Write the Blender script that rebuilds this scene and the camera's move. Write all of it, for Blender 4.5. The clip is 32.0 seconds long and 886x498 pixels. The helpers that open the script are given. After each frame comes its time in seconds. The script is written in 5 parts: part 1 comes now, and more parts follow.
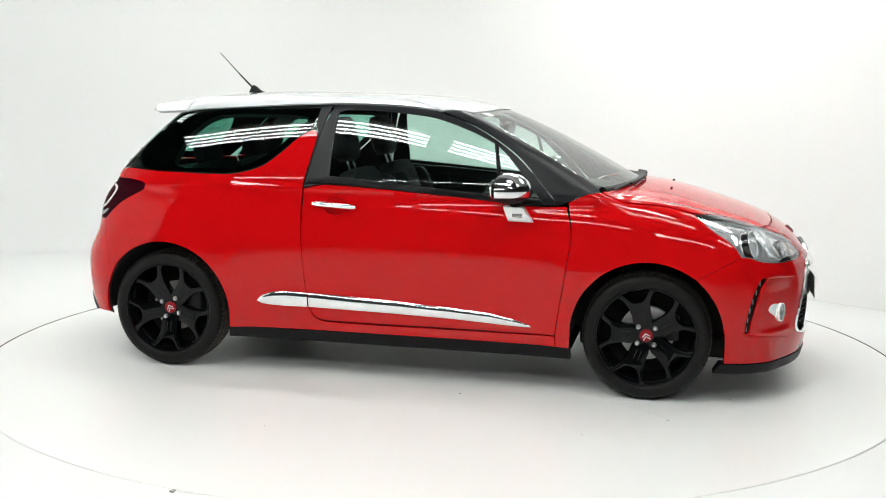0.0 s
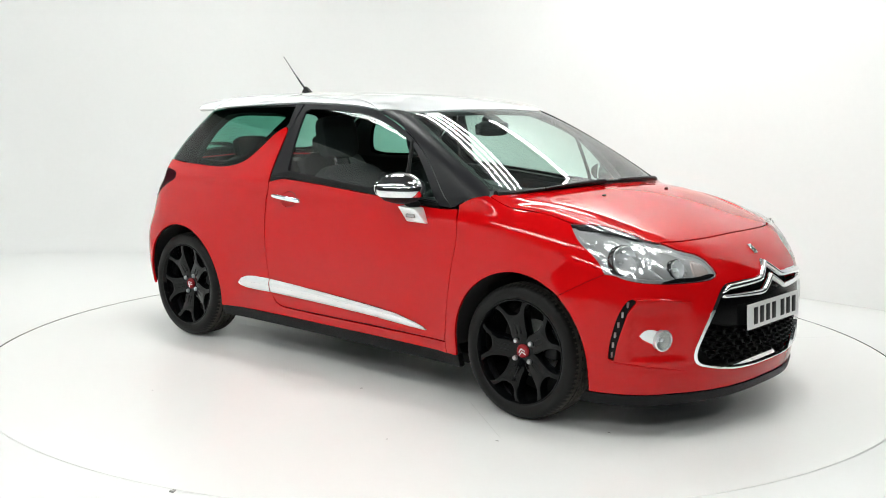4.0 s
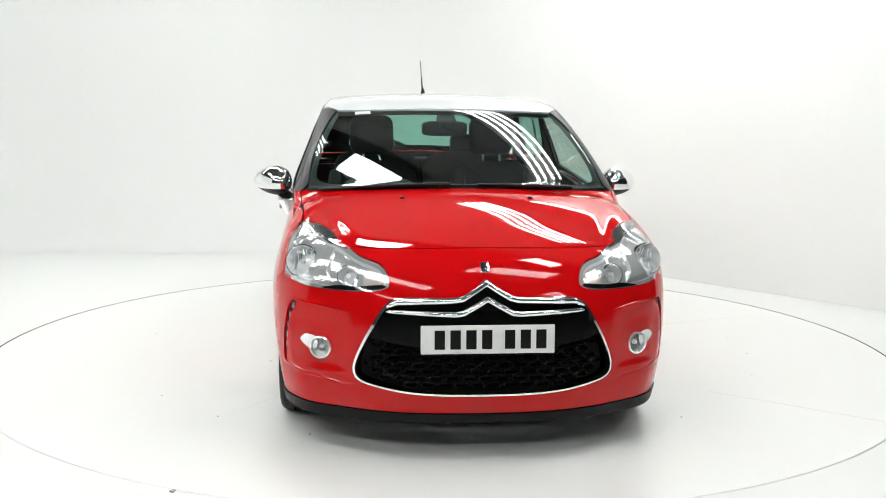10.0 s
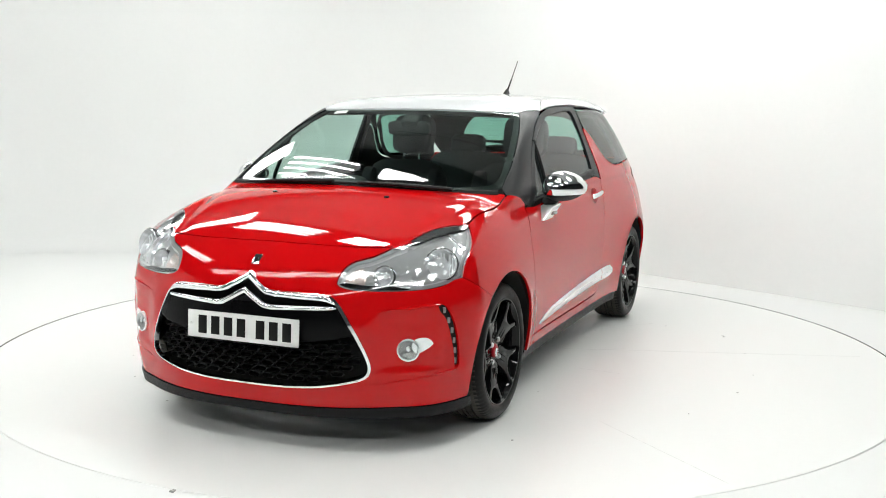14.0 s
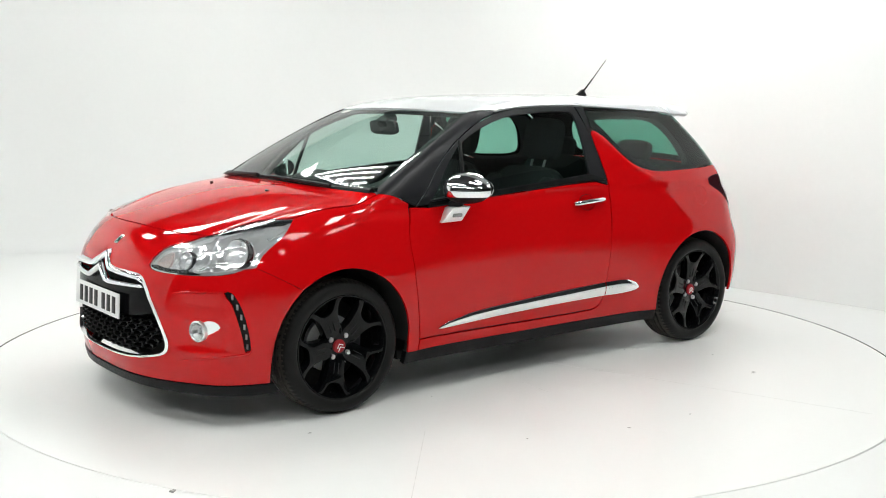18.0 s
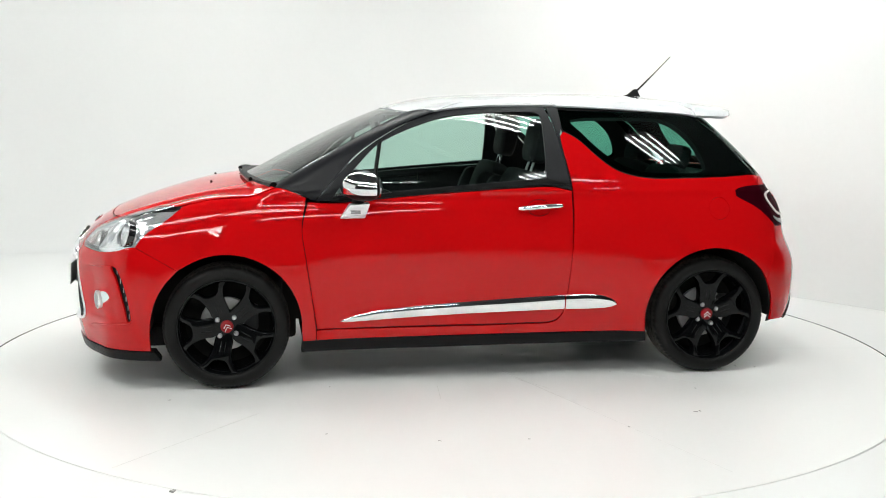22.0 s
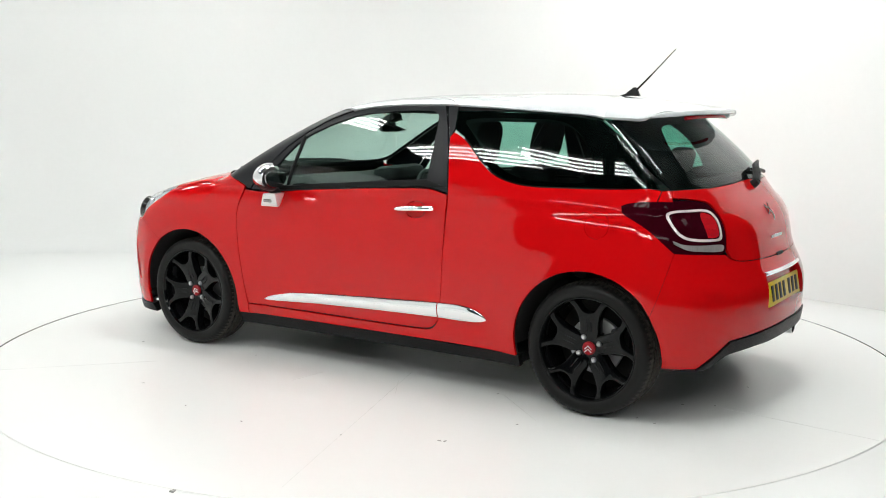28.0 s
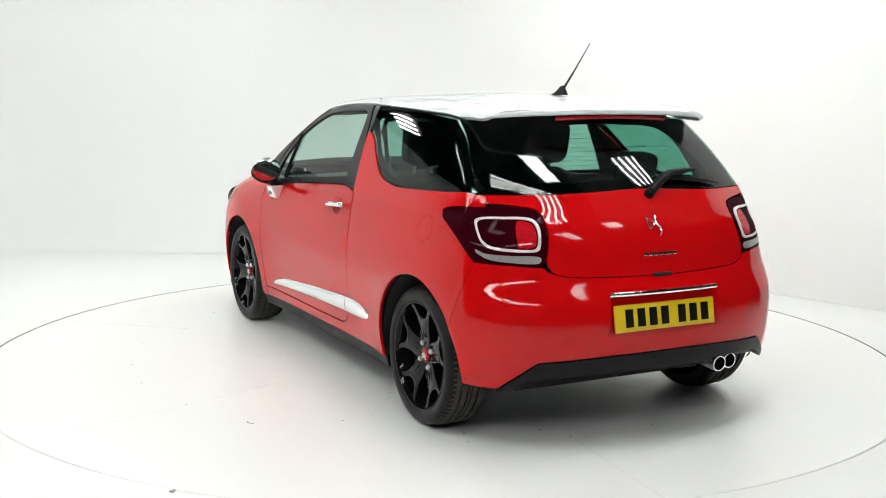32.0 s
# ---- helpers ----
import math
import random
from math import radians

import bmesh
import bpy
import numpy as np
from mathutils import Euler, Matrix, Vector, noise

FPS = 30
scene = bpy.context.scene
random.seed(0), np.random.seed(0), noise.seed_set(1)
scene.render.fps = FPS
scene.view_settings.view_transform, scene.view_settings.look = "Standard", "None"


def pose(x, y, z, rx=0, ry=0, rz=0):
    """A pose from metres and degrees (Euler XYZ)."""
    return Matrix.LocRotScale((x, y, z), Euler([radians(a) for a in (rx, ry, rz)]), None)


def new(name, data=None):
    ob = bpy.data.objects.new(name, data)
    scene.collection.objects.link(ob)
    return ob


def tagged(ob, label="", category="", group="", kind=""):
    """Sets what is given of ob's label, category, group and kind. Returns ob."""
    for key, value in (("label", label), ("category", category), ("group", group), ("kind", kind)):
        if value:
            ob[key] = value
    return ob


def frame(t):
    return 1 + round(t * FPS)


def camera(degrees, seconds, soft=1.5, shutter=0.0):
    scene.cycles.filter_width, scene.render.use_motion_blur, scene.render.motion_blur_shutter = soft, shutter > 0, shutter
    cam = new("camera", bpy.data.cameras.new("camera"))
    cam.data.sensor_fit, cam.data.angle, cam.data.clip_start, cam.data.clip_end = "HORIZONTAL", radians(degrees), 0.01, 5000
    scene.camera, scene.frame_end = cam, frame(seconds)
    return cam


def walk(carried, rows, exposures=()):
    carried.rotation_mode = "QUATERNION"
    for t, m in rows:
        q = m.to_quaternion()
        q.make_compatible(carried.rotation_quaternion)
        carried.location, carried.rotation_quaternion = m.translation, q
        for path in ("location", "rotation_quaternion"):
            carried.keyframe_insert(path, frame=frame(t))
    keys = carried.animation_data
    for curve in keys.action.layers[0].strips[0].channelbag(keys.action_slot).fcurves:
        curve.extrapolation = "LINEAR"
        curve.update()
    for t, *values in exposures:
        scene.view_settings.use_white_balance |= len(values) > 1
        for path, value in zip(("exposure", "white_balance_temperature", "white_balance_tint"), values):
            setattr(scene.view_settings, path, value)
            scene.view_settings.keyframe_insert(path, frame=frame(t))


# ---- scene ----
EXPOSURE = 0.29
cam = camera(45.54, 32.0, 1.0)
STAND = pose(0, -5.943, 1.4066, 90 - 8.12, 0, -0.037) @ pose(0, 0, 0, 0, 0, 0.59)
walk(cam, [(0, STAND), (32, STAND)], [(0, EXPOSURE), (32, EXPOSURE)])

# the hall outside the white stage is dim
world = bpy.data.worlds.new("hall")
world.use_nodes = True
world.node_tree.nodes["Background"].inputs[0].default_value = (0.55, 0.6, 0.65, 1)
world.node_tree.nodes["Background"].inputs[1].default_value = 0.15
scene.world = world


# ---- materials ----
def shader(name, color=(0.5, 0.5, 0.5), rough=0.5, metal=0.0, coat=0.0, spec=0.5, bump=0.0, grain=60.0, vary=0.0, rough_vary=0.0, emit=0.0, stretch=(1, 1, 1), coat_ior=1.5):
    """A principled material with variation of tone and gloss at two scales and fine relief."""
    m = bpy.data.materials.new(name)
    m.use_nodes = True
    t = m.node_tree
    b = t.nodes["Principled BSDF"]
    b.inputs["Base Color"].default_value = (*color, 1)
    b.inputs["Roughness"].default_value = rough
    b.inputs["Metallic"].default_value = metal
    b.inputs["Coat Weight"].default_value = coat
    b.inputs["Coat Roughness"].default_value = 0.02
    b.inputs["Coat IOR"].default_value = coat_ior
    b.inputs["Specular IOR Level"].default_value = spec
    if emit:
        b.inputs["Emission Color"].default_value = (*color, 1)
        b.inputs["Emission Strength"].default_value = emit
    if vary or bump or rough_vary:
        where = t.nodes.new("ShaderNodeTexCoord")
        place = t.nodes.new("ShaderNodeMapping")
        place.inputs["Scale"].default_value = stretch
        t.links.new(where.outputs["Object"], place.inputs["Vector"])
        fine, broad = t.nodes.new("ShaderNodeTexNoise"), t.nodes.new("ShaderNodeTexNoise")
        fine.inputs["Scale"].default_value, broad.inputs["Scale"].default_value = grain, grain / 18
        fine.inputs["Detail"].default_value, broad.inputs["Detail"].default_value = 5, 4
        for n in (fine, broad):
            t.links.new(place.outputs[0], n.inputs["Vector"])
        both = t.nodes.new("ShaderNodeMath")
        both.operation = "ADD"
        t.links.new(fine.outputs[0], both.inputs[0])
        t.links.new(broad.outputs[0], both.inputs[1])
        if vary:
            scale = t.nodes.new("ShaderNodeMapRange")
            scale.inputs["From Min"].default_value, scale.inputs["From Max"].default_value = 0.6, 1.4
            scale.inputs["To Min"].default_value, scale.inputs["To Max"].default_value = 1 - vary, 1 + vary
            tone = t.nodes.new("ShaderNodeVectorMath")
            tone.operation = "SCALE"
            tone.inputs[0].default_value = color
            t.links.new(both.outputs[0], scale.inputs["Value"])
            t.links.new(scale.outputs[0], tone.inputs["Scale"])
            t.links.new(tone.outputs[0], b.inputs["Base Color"])
        if rough_vary:
            gloss = t.nodes.new("ShaderNodeMapRange")
            gloss.inputs["From Min"].default_value, gloss.inputs["From Max"].default_value = 0.3, 0.7
            gloss.inputs["To Min"].default_value, gloss.inputs["To Max"].default_value = max(rough - rough_vary, 0.02), rough + rough_vary
            t.links.new(broad.outputs[0], gloss.inputs["Value"])
            t.links.new(gloss.outputs[0], b.inputs["Roughness"])
        if bump:
            relief = t.nodes.new("ShaderNodeBump")
            relief.inputs["Strength"].default_value = bump
            relief.inputs["Distance"].default_value = 0.002
            t.links.new(fine.outputs[0], relief.inputs["Height"])
            t.links.new(relief.outputs[0], b.inputs["Normal"])
    return m


def glazing(name, tint, gloss=0.0, base=0.068):
    """A thin pane: it tints what is behind it and mirrors by its Fresnel."""
    m = bpy.data.materials.new(name)
    m.use_nodes = True
    t = m.node_tree
    t.nodes.remove(t.nodes["Principled BSDF"])
    clear, mirror, mix, edge = (t.nodes.new(k) for k in ("ShaderNodeBsdfTransparent", "ShaderNodeBsdfGlossy", "ShaderNodeMixShader", "ShaderNodeLayerWeight"))
    power, scale = t.nodes.new("ShaderNodeMath"), t.nodes.new("ShaderNodeMath")
    power.operation, scale.operation = "POWER", "MULTIPLY_ADD"
    power.inputs[1].default_value = 5.0
    scale.inputs[1].default_value, scale.inputs[2].default_value = 0.92, base
    clear.inputs[0].default_value = (*tint, 1)
    mirror.inputs["Roughness"].default_value = gloss
    edge.inputs[0].default_value = 0.5
    t.links.new(edge.outputs["Facing"], power.inputs[0])
    t.links.new(power.outputs[0], scale.inputs[0])
    t.links.new(scale.outputs[0], mix.inputs[0])
    t.links.new(clear.outputs[0], mix.inputs[1])
    t.links.new(mirror.outputs[0], mix.inputs[2])
    t.links.new(mix.outputs[0], t.nodes["Material Output"].inputs[0])
    return m


def lamp_glow(name, color, power):
    m = bpy.data.materials.new(name)
    m.use_nodes = True
    t = m.node_tree
    t.nodes.remove(t.nodes["Principled BSDF"])
    e = t.nodes.new("ShaderNodeEmission")
    e.inputs[0].default_value, e.inputs[1].default_value = (*color, 1), power
    t.links.new(e.outputs[0], t.nodes["Material Output"].inputs[0])
    return m


red = shader("red_paint", (0.54, 0.0030, 0.0045), 0.5, 0.0, 1.0, 0.0, vary=0.03, grain=900.0, coat_ior=1.40)
white = shader("white_paint", (0.70, 0.72, 0.74), 0.35, 0.0, 1.0, vary=0.015, grain=700.0)
black_gloss = shader("gloss_black", (0.006, 0.006, 0.007), 0.12, 0.0, 0.45, vary=0.1, grain=300.0)
black_matt = shader("black_plastic", (0.004, 0.0042, 0.0046), 0.42, spec=0.18, bump=0.25, grain=900.0, vary=0.12, rough_vary=0.08)
black_film = shader("pillar_film", (0.007, 0.0075, 0.0095), 0.36, spec=0.25, bump=0.1, grain=1200.0, vary=0.1)
black_band = shader("glass_band", (0.002, 0.002, 0.002), 0.7, spec=0.0, vary=0.1)
void = shader("dark_cavity", (0.008, 0.008, 0.008), 0.9, vary=0.1)
chrome = shader("chrome", (0.86, 0.87, 0.88), 0.05, 1.0, vary=0.02, grain=200.0)
alloy_dark = shader("black_alloy", (0.003, 0.0034, 0.0038), 0.10, 0.0, 0.0, 0.22, vary=0.15, grain=250.0, rough_vary=0.04)
steel = shader("steel", (0.55, 0.55, 0.56), 0.32, 1.0, vary=0.08, grain=80.0, rough_vary=0.1)
rubber = shader("tyre_rubber", (0.0062, 0.0062, 0.006), 0.45, spec=0.2, bump=0.3, grain=250.0, vary=0.2, rough_vary=0.1)
cloth = shader("seat_cloth", (0.022, 0.022, 0.025), 0.9, bump=0.5, grain=700.0, vary=0.2)
trim = shader("dash_plastic", (0.020, 0.020, 0.022), 0.6, bump=0.3, grain=900.0, vary=0.1)
liner = shader("headliner", (0.10, 0.10, 0.10), 0.95, bump=0.3, grain=500.0, vary=0.05)
glass_clear = glazing("clear_glass", (0.70, 0.86, 0.80))
glass_screen = glazing("screen_glass", (0.72, 0.86, 0.81))
glass_privacy = glazing("privacy_glass", (0.29, 0.57, 0.48), base=0.046)
lens_clear = glazing("lamp_lens", (0.95, 0.96, 0.97), base=0.05)
stage_white = shader("stage_paint", (0.81, 0.816, 0.811), 0.6, spec=0.25, bump=0.02, grain=40.0, vary=0.006, rough_vary=0.02)
deck_white = shader("deck_paint", (0.84, 0.845, 0.835), 0.30, spec=0.4, bump=0.012, grain=30.0, vary=0.008, rough_vary=0.02)
wall_white = shader("wall_paint", (0.80, 0.806, 0.803), 0.7, spec=0.25, bump=0.05, grain=25.0, vary=0.012)
ceiling_grey = shader("roof_sheet", (0.07, 0.072, 0.075), 0.8, bump=0.2, grain=20.0, vary=0.06)
beam_grey = shader("roof_purlin", (0.06, 0.06, 0.065), 0.7, vary=0.1, grain=15.0)
canopy_white = shader("canopy_sheet", (0.32, 0.33, 0.33), 0.8, bump=0.1, grain=20.0, vary=0.03)
housing_grey = shader("light_housing", (0.08, 0.08, 0.08), 0.6, vary=0.05, grain=40.0)
hall_dark = shader("hall_wall", (0.05, 0.052, 0.055), 0.9, vary=0.15, grain=4.0)
tube_glow = lamp_glow("tube_light", (0.975, 1.0, 0.965), 26.0)
panel_glow = lamp_glow("softbox_light", (0.975, 1.0, 0.965), 24.0)
plate_white = shader("plate_white", (0.78, 0.78, 0.77), 0.35, coat=0.4, vary=0.02, grain=300.0)
plate_yellow = shader("plate_yellow", (0.80, 0.56, 0.012), 0.35, coat=0.4, vary=0.03, grain=300.0)
plate_black = shader("plate_black", (0.006, 0.006, 0.006), 0.4, spec=0.15, vary=0.1, grain=300.0)
cap_red = shader("red_cap", (0.28, 0.005, 0.010), 0.4, 0.0, 0.6, 0.1, vary=0.03, grain=900.0)
grille_black = shader("grille_black", (0.003, 0.003, 0.0035), 0.22, spec=0.1, vary=0.1, grain=300.0)
# near-black: the shade in the turntable gap is put into this colour
well_shade = shader("painted_well_shade", (0.02, 0.02, 0.02), 0.6, vary=0.1)
joint_grey = shader("deck_joint", (0.78, 0.785, 0.77), 0.7, vary=0.2, grain=30.0)
tread_brown = shader("brown_tread", (0.055, 0.050, 0.044), 0.75, spec=0.2, bump=0.3, grain=250.0, vary=0.25)
disc_grey = shader("brake_disc", (0.55, 0.55, 0.55), 0.4, 0.5, vary=0.1, grain=80.0, rough_vary=0.1)
scuff_grey = shader("deck_scuff", (0.38, 0.38, 0.37), 0.7, vary=0.3, grain=90.0)
sticker_mat = shader("sticker", (0.62, 0.66, 0.63), 0.5, vary=0.1, grain=400.0)
silver = shader("lamp_silver", (0.86, 0.87, 0.88), 0.28, 0.55, vary=0.04, grain=120.0)
pearl = shader("lamp_pearl", (0.82, 0.83, 0.84), 0.3, 0.3, vary=0.05, grain=200.0)
burgundy = shader("tail_shell", (0.026, 0.001, 0.004), 0.3, coat=0.08, spec=0.0, vary=0.15, grain=200.0)
tail_red = shader("tail_red", (0.46, 0.006, 0.012), 0.3, coat=0.7, spec=0.0, vary=0.08, grain=60.0)
tail_led = shader("tail_led", (0.42, 0.01, 0.02), 0.15, coat=0.8, vary=0.05, grain=200.0)
tail_clear = shader("tail_clear", (0.24, 0.23, 0.23), 0.3, coat=0.5, vary=0.25, grain=160.0, stretch=(1, 1, 0.1))
amber_rib = shader("indicator_facet", (0.78, 0.66, 0.62), 0.2, 0.5, coat=0.5, vary=0.1, grain=200.0)
fog_silver = shader("fog_reflector", (0.42, 0.42, 0.41), 0.2, 0.5, vary=0.15, grain=150.0, bump=0.5)
led_grey = shader("led_lens", (0.34, 0.345, 0.35), 0.15, coat=0.6, vary=0.1, grain=200.0)
tail_white = shader("tail_ring", (0.72, 0.62, 0.62), 0.3, 0.0, coat=0.6, vary=0.04, grain=200.0)


# ---- mesh helpers ----
def mesh_of(name, verts, faces, material, normals=None, smooth=True):
    me = bpy.data.meshes.new(name)
    me.from_pydata([tuple(map(float, v)) for v in verts], [], [tuple(map(int, f)) for f in faces])
    me.update()
    if smooth:
        me.polygons.foreach_set("use_smooth", [True] * len(me.polygons))
    if normals is not None:
        me.normals_split_custom_set_from_vertices([tuple(map(float, n)) for n in normals])
    for m in material if isinstance(material, (list, tuple)) else [material]:
        me.materials.append(m)
    return me


def hang(ob, parent, label=""):
    ob.parent = parent
    if label:
        ob["label"] = label
    return ob


def part(name, bm, material, parent=None, label="", smooth=True):
    """Links a bmesh as one mesh object."""
    me = bpy.data.meshes.new(name)
    bmesh.ops.recalc_face_normals(bm, faces=bm.faces)
    for f in bm.faces:
        f.smooth = smooth
    bm.to_mesh(me)
    bm.free()
    me.materials.append(material)
    ob = new(name, me)
    if smooth:
        me.set_sharp_from_angle(angle=radians(35))
    return hang(ob, parent, label) if parent else ob


def box(size, at=(0, 0, 0), bevel=0.0, m=None, segments=2):
    bm = bmesh.new()
    bmesh.ops.create_cube(bm, size=1)
    bmesh.ops.scale(bm, vec=size, verts=bm.verts)
    if bevel:
        bmesh.ops.bevel(bm, geom=bm.edges[:], offset=bevel, segments=segments, affect="EDGES", profile=0.5)
    bmesh.ops.translate(bm, vec=at, verts=bm.verts)
    if m:
        bmesh.ops.transform(bm, matrix=m, verts=bm.verts)
    return bm


def turned(profile, steps=48, closed=False, axis="y"):
    """Spins (radius, along) pairs round an axis."""
    bm = bmesh.new()
    rings = []
    for i in range(steps):
        a = 2 * math.pi * i / steps
        ring = []
        for r, h in profile:
            u, v = r * math.cos(a), r * math.sin(a)
            ring.append(bm.verts.new((u, h, v) if axis == "y" else (u, v, h)))
        rings.append(ring)
    n = len(profile)
    for i in range(steps):
        a, b = rings[i], rings[(i + 1) % steps]
        for j in range(n if closed else n - 1):
            k = (j + 1) % n
            bm.faces.new((a[j], a[k], b[k], b[j]))
    bmesh.ops.remove_doubles(bm, verts=bm.verts, dist=1e-5)
    return bm


def tube(points, radius, steps=10, caps=True):
    """A round bar along points; radius may vary."""
    bm = bmesh.new()
    pts = [Vector(p) for p in points]
    rs = radius if isinstance(radius, (list, tuple)) else [radius] * len(pts)
    rings, up = [], None
    for i, p in enumerate(pts):
        d = (pts[min(i + 1, len(pts) - 1)] - pts[max(i - 1, 0)]).normalized()
        if up is None:
            up = d.orthogonal().normalized()
        up = (up - up.dot(d) * d).normalized()
        s = d.cross(up)
        rings.append([bm.verts.new(p + rs[i] * (math.cos(a) * up + math.sin(a) * s)) for a in (2 * math.pi * k / steps for k in range(steps))])
    for a, b in zip(rings, rings[1:]):
        for k in range(steps):
            bm.faces.new((a[k], a[(k + 1) % steps], b[(k + 1) % steps], b[k]))
    if caps:
        bm.faces.new(rings[0][::-1])
        bm.faces.new(rings[-1])
    return bm


def prism(points, depth, bevel=0.0, m=None):
    """A plate with outline points in its xy plane, depth along z."""
    bm = bmesh.new()
    f = bm.faces.new([bm.verts.new((x, y, 0)) for x, y in points])
    up = bmesh.ops.extrude_face_region(bm, geom=[f])
    bmesh.ops.translate(bm, vec=(0, 0, depth), verts=[v for v in up["geom"] if isinstance(v, bmesh.types.BMVert)])
    if bevel:
        top = [e for e in bm.edges if all(v.co.z > depth * 0.5 for v in e.verts)]
        bmesh.ops.bevel(bm, geom=top, offset=bevel, segments=2, affect="EDGES", profile=0.5)
    if m:
        bmesh.ops.transform(bm, matrix=m, verts=bm.verts)
    return bm


class Curve:
    """A smooth curve y(x) through a few knots, with even curvature."""

    def __init__(self, *knots):
        k = np.array(sorted(knots), float)
        self.x, self.y = x, y = k[:, 0], k[:, 1]
        n, h = len(x), np.diff(x)
        a, b = np.eye(n), np.zeros(n)
        for i in range(1, n - 1):
            a[i, i - 1 : i + 2] = h[i - 1], 2 * (h[i - 1] + h[i]), h[i]
            b[i] = 6 * ((y[i + 1] - y[i]) / h[i] - (y[i] - y[i - 1]) / h[i - 1])
        self.c = np.linalg.solve(a, b)

    def __call__(self, v):
        v = np.asarray(v, float)
        w = np.clip(v, self.x[0], self.x[-1])
        i = np.clip(np.searchsorted(self.x, w) - 1, 0, len(self.x) - 2)
        h = self.x[i + 1] - self.x[i]
        p, q = (self.x[i + 1] - w) / h, (w - self.x[i]) / h
        c, d = self.c[i], self.c[i + 1]
        out = p * self.y[i] + q * self.y[i + 1] + ((p**3 - p) * c + (q**3 - q) * d) * h * h / 6
        slope = (self.y[i + 1] - self.y[i]) / h - (3 * p * p - 1) / 6 * h * c + (3 * q * q - 1) / 6 * h * d
        return out + slope * (v - w)


# ---- the white stage ----
TABLE_R, TABLE_X = 2.49, 0.008


def flat_ring(inner, outer, z, steps=160):
    v, f = [], []
    for i in range(steps):
        a = 2 * math.pi * i / steps
        v += [(inner * math.cos(a), inner * math.sin(a), z), (outer * math.cos(a), outer * math.sin(a), z)]
    for i in range(steps):
        j = (i + 1) % steps
        f.append((2 * i, 2 * i + 1, 2 * j + 1, 2 * j))
    return v, f


def stage():
    # the floor leaves a round well in which the turntable sits
    v, f = flat_ring(TABLE_R + 0.0065, 3.0, 0.0)
    n, far = len(v), 9.0
    for i in range(160):
        a = 2 * math.pi * i / 160
        k = far / max(abs(math.cos(a)), abs(math.sin(a)))
        v.append((k * math.cos(a), k * math.sin(a), 0.0))
    for i in range(160):
        j = (i + 1) % 160
        f.append((2 * i + 1, n + i, n + j, 2 * j + 1))
    floor = new("floor", mesh_of("floor", v, f, stage_white, smooth=False))
    tagged(floor, "white painted studio floor round the turntable", "floor", kind="structure")
    well = turned([(TABLE_R + 0.0065, 0.0), (TABLE_R + 0.0065, -0.06), (0.0, -0.06)], 160, axis="z")
    ob = part("turntable_well", well, well_shade)
    floor.location.x = ob.location.x = TABLE_X
    tagged(ob, "dark narrow gap under the turntable edge", "well", kind="structure")


# the wall runs slantwise behind the turntable, bends, and on the other side sweeps up from the floor in a cove
WALL_TOP = 3.45
CANOPY_Z = 4.0


